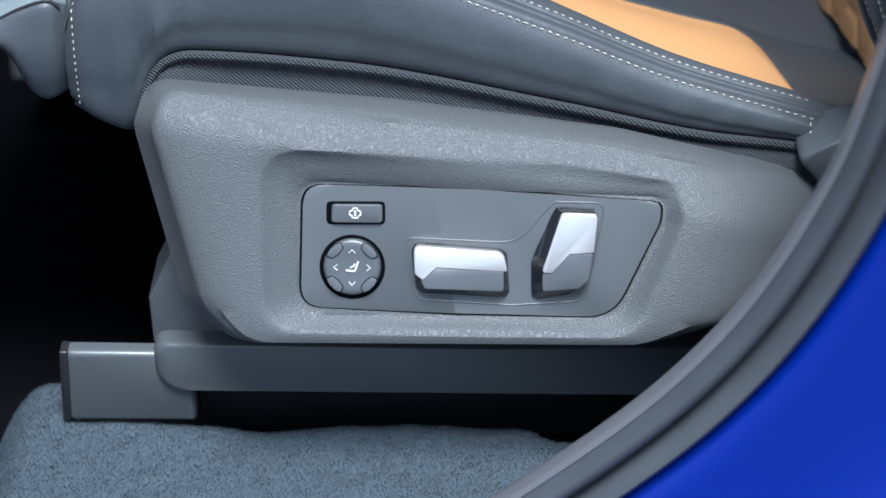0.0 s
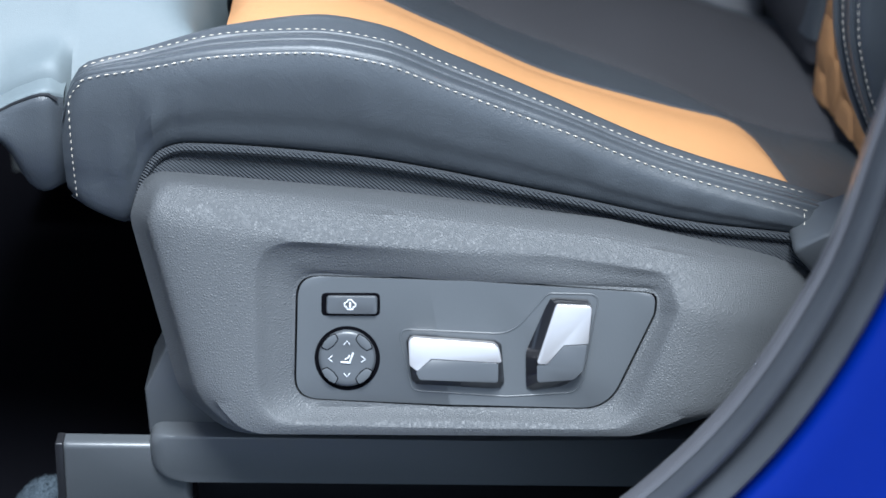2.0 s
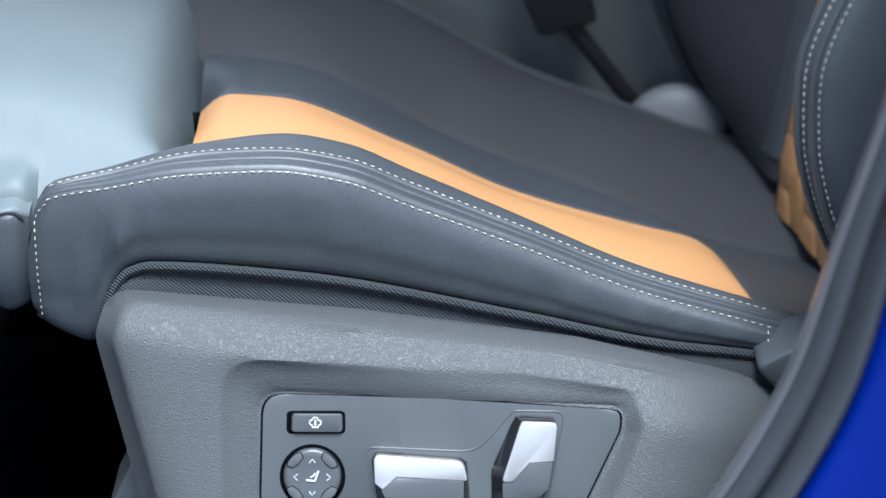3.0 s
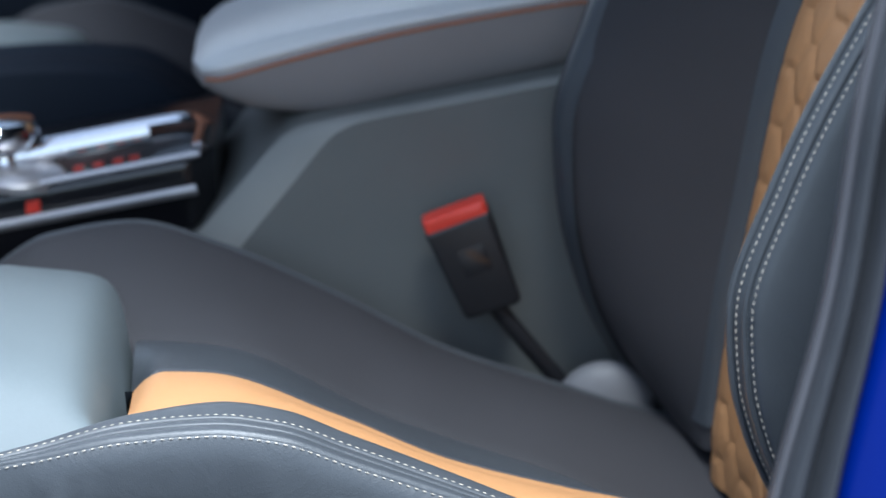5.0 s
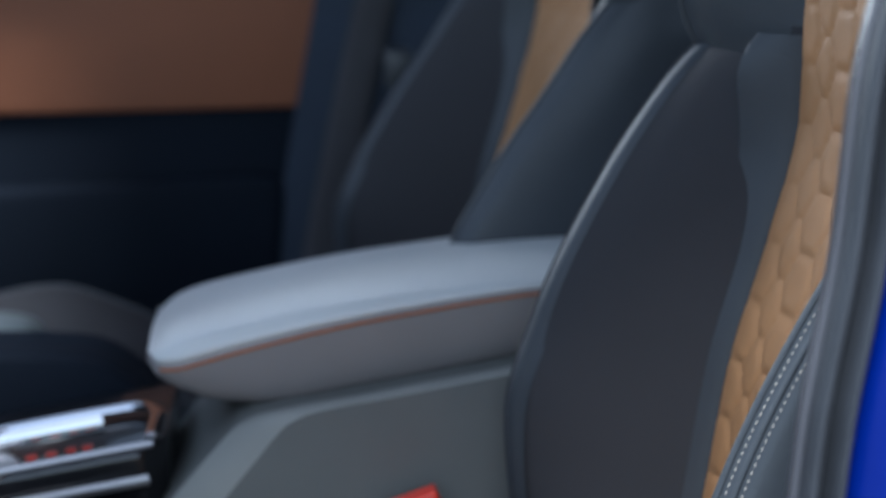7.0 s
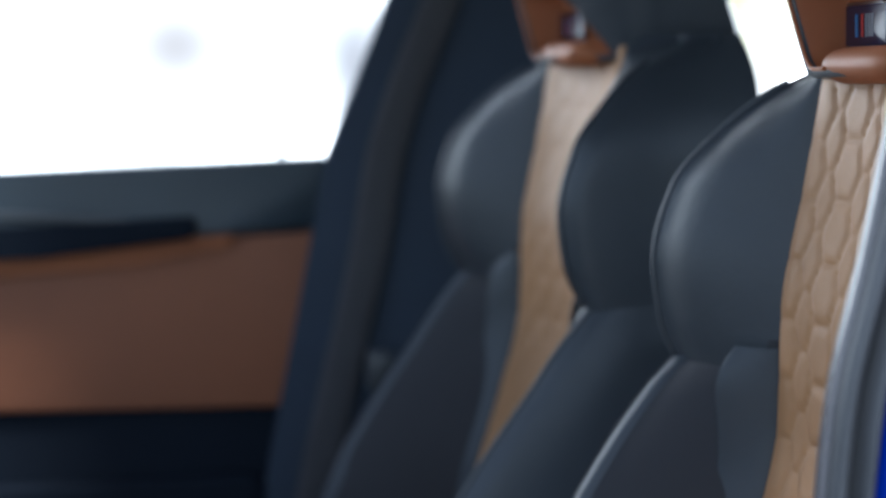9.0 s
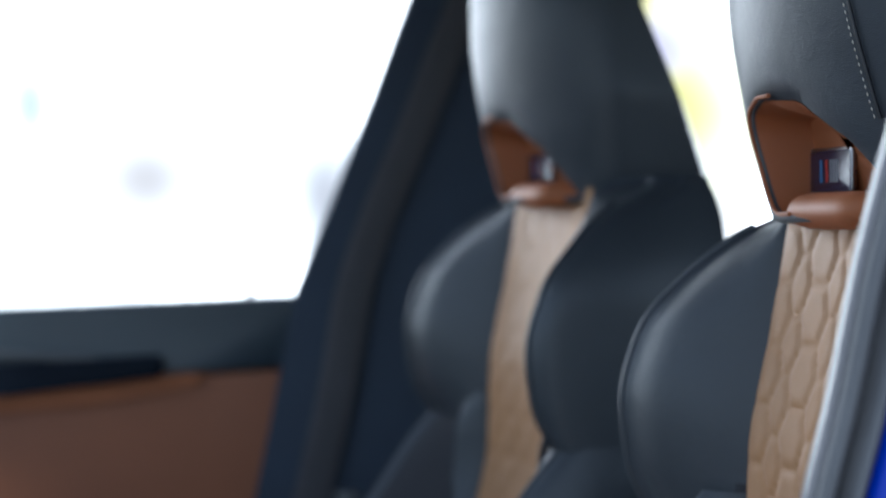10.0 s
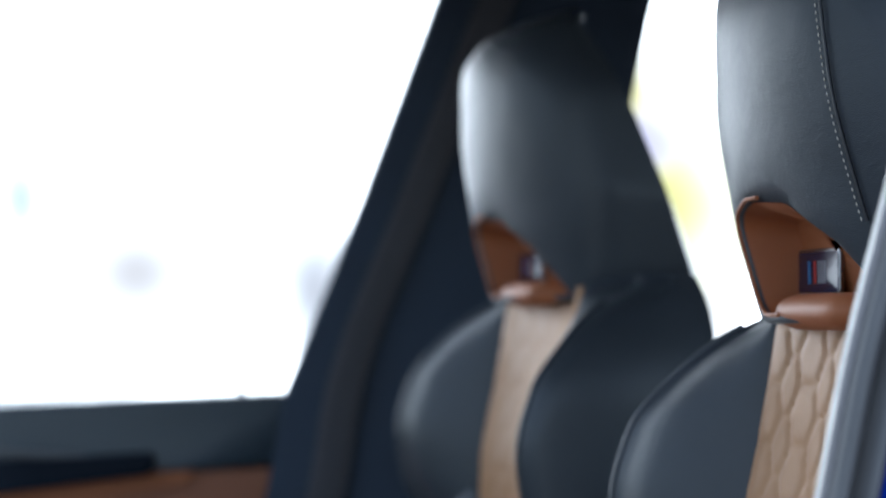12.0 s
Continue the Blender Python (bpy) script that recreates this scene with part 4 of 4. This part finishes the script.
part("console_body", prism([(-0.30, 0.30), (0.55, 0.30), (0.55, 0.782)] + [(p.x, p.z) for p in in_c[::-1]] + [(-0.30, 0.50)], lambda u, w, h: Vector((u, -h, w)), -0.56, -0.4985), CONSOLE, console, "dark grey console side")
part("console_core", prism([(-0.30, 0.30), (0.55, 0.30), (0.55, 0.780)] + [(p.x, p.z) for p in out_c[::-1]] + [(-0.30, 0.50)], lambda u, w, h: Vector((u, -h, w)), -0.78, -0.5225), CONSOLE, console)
TOPZ = spline([(-0.05, 0.735), (-0.03, 0.748), (0.02, 0.762), (0.15, 0.785), (0.29, 0.798), (0.45, 0.80)])
BOTZ = spline([(-0.05, 0.722), (-0.03, 0.710), (0.008, 0.695), (0.05, 0.691), (0.13, 0.703), (0.24, 0.723), (0.45, 0.758)])
rows, rows_s = [], []
for x in np.linspace(-0.047, 0.45, 60):
    k = min(1.0, (x + 0.047) / 0.035)
    k = math.sqrt(1 - (1 - k) ** 2)
    t, b = TOPZ(x), BOTZ(x)
    y0, y1 = 0.575 - 0.035 * k, 0.72 + 0.035 * k
    sm = t - 0.019 * k + 0.04 * max(0.0, x)
    e = t - sm
    pad = [(y0 + 0.0015, sm), (y0 - 0.0005, sm + 0.25 * e), (y0 + 0.004, sm + 0.62 * e), (y0 + 0.016, t - 0.001), (y0 + 0.07, t + 0.003), (y1 - 0.016, t - 0.001), (y1 - 0.004, t - 0.4 * e), (y1, sm)]
    rows.append([(x, p[0], p[1]) for p in catmull(pad, 4)])
    low = [(y1, sm), (y1 - 0.004, b + 0.02), (y1 - 0.012, b + 0.006), (y1 - 0.05, b), (y0 + 0.06, b), (y0 + 0.02, b + 0.004), (y0 + 0.006, b * 0.7 + sm * 0.3), (y0 - 0.0005, sm - 0.007), (y0 + 0.0015, sm)]
    rows_s.append([(x, p[0], p[1]) for p in catmull(low, 4)])
# lit top and shaded side are two colours, split at the seam
arm = part("armrest", loft(rows, cap=True), ARM_LIT, console, "padded grey leather armrest lid, coloured pale as if lit")
part("armrest_side", loft(rows_s, cap=True), ARM_SHADED, arm, "side of the armrest, coloured darker as if shaded")
pts = []
for x in np.linspace(-0.035, 0.40, 60):
    k = min(1.0, (x + 0.047) / 0.035)
    k = math.sqrt(1 - (1 - k) ** 2)
    pts.append((x, 0.575 - 0.035 * k - 0.0008, TOPZ(x) - 0.019 * k + 0.04 * max(0.0, x) - 0.004))
part("armrest_seam", tube(pts, 0.0014), COGNAC, arm, "brown seam along the armrest")
SLOPE = 0.17


def deck(u, w, h):
    """A place on the sloping console top: along, across, up."""
    return Vector((-0.13 + u, 0.62 + w, 0.655 + SLOPE * u + h))


part("control_deck", prism(round_poly([(-0.16, -0.085), (0.08, -0.085), (0.098, -0.05), (0.098, 0.12), (-0.16, 0.12)], 0.012, 5), deck, -0.06, -0.004, 0.006), GLOSS, console, "gloss black control panel")
part("trim_strip", tube([deck(u, -0.094, -0.026) for u in np.linspace(-0.16, 0.085, 12)], 0.0045, 10, flat=0.6), SILVER, console, "bright silver trim strip")
part("deck_edge", tube([deck(u, -0.083, 0.0) for u in np.linspace(-0.16, 0.088, 12)], 0.003, 8), SILVER, console, "silver edge of the control panel")
loop = catmull([deck(-0.05, 0.03, 0.004), deck(0.04, 0.03, 0.004), deck(0.075, 0.022, 0.004), deck(0.088, -0.01, 0.004), deck(0.088, -0.072, 0.002)], 8)
part("shifter_bezel", tube(loop, 0.0075, 10, flat=0.6, up=(0, 0, 1)), CHROME, console, "chrome bezel round the gear selector")
part("chrome_bar", tube([deck(-0.07, -0.030, 0.010), deck(-0.03, -0.030, 0.010), deck(0.045, -0.030, 0.010)], 0.0085, 12, flat=0.7), CHROME, console, "bright chrome bar")
for u in (-0.012, 0.004, 0.020, 0.033):
    part("red_lamp", prism(round_poly([(u - 0.004, -0.056), (u + 0.004, -0.056), (u + 0.004, -0.050), (u - 0.004, -0.050)], 0.001, 2), deck, -0.003, 0.0, 0), RED, console)
part("red_button", prism(round_poly([(-0.052, -0.0875), (-0.040, -0.0875), (-0.040, -0.082), (-0.052, -0.082)], 0.002, 3), deck, -0.022, -0.012, 0.001), RED, console, "small red button")


def lathe(profile, centre, n=28):
    return loft([[centre + Vector((r * math.cos(2 * math.pi * k / n), r * math.sin(2 * math.pi * k / n), h)) for k in range(n)] for r, h in profile], wrap=True, cap=True)


part("control_knob", lathe([(0.016, 0.0), (0.012, 0.006), (0.011, 0.014), (0.024, 0.022), (0.030, 0.030), (0.030, 0.038), (0.026, 0.043), (0.01, 0.045)], deck(-0.075, -0.03, 0.002)), CHROME, console, "chrome rotary control knob")
part("selector_base", lathe([(0.034, 0.0), (0.034, 0.006), (0.028, 0.011), (0.01, 0.012)], deck(-0.055, -0.058, -0.004)), SILVER, console)
rows = []
for x in np.linspace(-0.45, -0.02, 30):
    t = spline([(-0.45, 0.66), (-0.193, 0.690), (-0.119, 0.686), (-0.056, 0.652), (-0.02, 0.60)])(x)
    rows.append([(x, p[0], p[1]) for p in catmull([(0.745, 0.5), (0.75, t - 0.02), (0.77, t - 0.003), (0.80, t), (0.84, t - 0.01), (0.85, 0.5)], 4)])
part("console_flank", loft(rows), DARKTRIM, console, "dark padded far flank of the console")

buckle = thing("seat_belt_buckle", "black seat belt buckle with a red release button", "seat belt buckle")
BD = Vector((-0.034, 0, 0.088)).normalized()
BA = Vector((0.049, 0, 0.020)).normalized()
BO = Vector((0.184, 0.462, 0.566))


def on_buckle(u, w, h):
    return BO + BA * u + BD * w + Vector((0, -h, 0))


part("buckle_body", prism(round_poly([(-0.023, -0.004), (0.023, -0.008), (0.0265, 0.072), (-0.0265, 0.074)], [0.006, 0.006, 0.003, 0.003], 4), on_buckle, -0.012, 0.012, 0.004), BLACK, buckle, "black plastic buckle housing")
part("release_button", prism(round_poly([(-0.0255, 0.070), (0.0255, 0.068), (0.0255, 0.081), (-0.0255, 0.083)], 0.003, 4), on_buckle, -0.010, 0.011, 0.003), RED, buckle, "red release button")
part("buckle_mark", prism(round_poly([(-0.010, 0.028), (0.012, 0.028), (0.012, 0.050), (-0.010, 0.050)], 0.002, 3), on_buckle, 0.011, 0.0125, 0.0005), GLOSS, buckle)
part("buckle_stalk", tube([on_buckle(0.0, 0.0, 0), on_buckle(0.006, -0.02, 0), on_buckle(0.016, -0.055, 0.0), on_buckle(0.03, -0.10, 0.0)], 0.007, 10, flat=0.6), BLACK, buckle, "grey buckle stalk")
latch = thing("seat_hinge_cover", "pale grey rounded hinge cover at the cushion's rear", "hinge cover")
part("hinge_cap", loft([[Vector((0.272, 0.44, 0.485)) + Vector((0.040 * math.cos(a) * math.cos(b), 0.018 * math.sin(a) * math.cos(b), 0.036 * math.sin(b))) for a in np.linspace(0, 2 * math.pi, 25)[:-1]] for b in np.linspace(-1.5, 1.5, 14)], wrap=True, cap=True), material("pale_grey_plastic", (0.14, 0.14, 0.147), 0.5), latch)

# ---- far door, pillar and belt ----
DY = 1.47
door = tagged(new("door_1"), "passenger door with brown leather panel and closed window", "door", kind="structure")
PILL_X = spline([(0.30, -0.01), (0.80, 0.078), (1.02, 0.122), (1.116, 0.138), (1.35, 0.226), (1.60, 0.325)])
lower = [(-1.0, 0.30), (PILL_X(0.3), 0.30), (PILL_X(0.83), 0.83), (-1.0, 0.83)]


def at_door(d=0.0):
    return lambda u, w, h: Vector((u, DY + d - h, w))


part("door_lower", prism(lower, at_door(), -0.06, 0.012, 0.004), DARKTRIM, door, "dark lower door trim")
part("door_pocket", prism(round_poly([(-0.9, 0.42), (0.04, 0.45), (0.065, 0.74), (-0.9, 0.70)], 0.03, 5), at_door(), 0.02, 0.055, 0.02, 4), DARKTRIM, door)
part("brown_panel", prism(round_poly([(-1.0, 0.803), (PILL_X(0.81) + 0.002, 0.815), (PILL_X(1.02) + 0.002, 1.026), (-0.02, 1.017), (-1.0, 0.945)], 0.008, 4), at_door(), -0.05, 0.022, 0.01, 4), DOORTAN, door, "brown leather door panel")
part("brown_ledge", prism(round_poly([(-1.0, 0.915), (-0.10, 0.985), (0.02, 1.008), (0.03, 1.022), (-0.15, 1.016), (-1.0, 0.965)], 0.008, 4), at_door(), 0.0, 0.034, 0.01, 4), COGNAC, door)
part("upper_trim", prism(round_poly([(-1.0, 0.955), (-0.02, 1.022), (PILL_X(1.02), 1.030), (PILL_X(1.116) + 0.004, 1.114), (-1.0, 1.065)], 0.01, 4), at_door(), -0.05, 0.03, 0.014, 4), UPPERTRIM, door, "dark padded upper door trim")
part("door_pull", prism(round_poly([(-0.60, 1.02), (-0.2, 1.035), (-0.02, 1.045), (-0.02, 1.02), (-0.2, 0.998), (-0.6, 0.98)], 0.012, 5), at_door(), 0.02, 0.062, 0.012, 4), DARKTRIM, door, "door pull and release lever")
part("release_lever", tube([(-0.55, DY - 0.06, 1.045), (-0.35, DY - 0.062, 1.052), (-0.2, DY - 0.06, 1.046), (-0.1, DY - 0.05, 1.04)], 0.006, 8, flat=0.6), RAILP, door)
part("belt_moulding", tube([(x, DY + 0.01, 1.056 + 0.044 * (x + 1)) for x in np.linspace(-1.0, 0.13, 12)], 0.008, 8), BLACK, door)
part("lock_pin", lathe([(0.004, 0), (0.004, 0.014), (0.003, 0.018), (0.001, 0.019)], Vector((0.08, DY + 0.0, 1.112)), 10), BLACK, door)
glass = bpy.data.materials.new("clear_glass")
glass.use_nodes = True
g_ = glass.node_tree.nodes["Principled BSDF"]
g_.inputs["Transmission Weight"].default_value = 1.0
g_.inputs["Roughness"].default_value = 0.0
g_.inputs["IOR"].default_value = 1.01
pane = part("window_pane", prism([(-1.0, 1.10), (PILL_X(1.1) + 0.01, 1.10), (PILL_X(1.6) + 0.01, 1.60), (-0.5, 1.60)], at_door(0.03), -0.002, 0.002, 0), glass, door, "clear side window glass")
pane.visible_shadow = False

pillar = tagged(new("pillar_trim"), "dark cloth-covered centre pillar beyond the passenger seat", "pillar", kind="structure")
part("pillar_cover", prism([(PILL_X(0.30) - 0.008, 0.30), (0.70, 0.30), (0.60, 0.90), (0.50, 1.10), (0.545, 1.448), (0.582, 1.62), (PILL_X(1.62), 1.62), (PILL_X(1.35), 1.35), (PILL_X(1.116) - 0.004, 1.116), (PILL_X(0.80) - 0.006, 0.80)], at_door(), -0.05, 0.045, 0.008, 4), PILLAR, pillar, "dark grey pillar cover")
part("rear_door_trim", prism([(0.50, 0.30), (1.6, 0.30), (1.6, 1.13), (0.50, 1.12)], at_door(), -0.06, 0.01, 0.01), DARKTRIM, pillar)
belt = thing("seat_belt", "dark grey seat belt webbing hanging down the pillar", "seat belt")
rows = []
for z in np.linspace(0.55, 1.60, 40):
    x = PILL_X(z) + 0.045 - 0.03 * max(0, (1.0 - z))
    rows.append([(x + 0.046 * t - 0.004, DY - 0.052 - 0.004 * math.sin(t * math.pi), z) for t in np.linspace(0, 1, 6)])
strap = part("belt_strap", loft(rows), WEBBING, belt)
strap.modifiers.new("thickness", "SOLIDIFY").thickness = 0.0015
part("belt_tongue", block(0.175, 0.205, 1.28, 1.30, 0.855, 0.90, 0.006), RAILP, belt, "pale grey belt tongue")
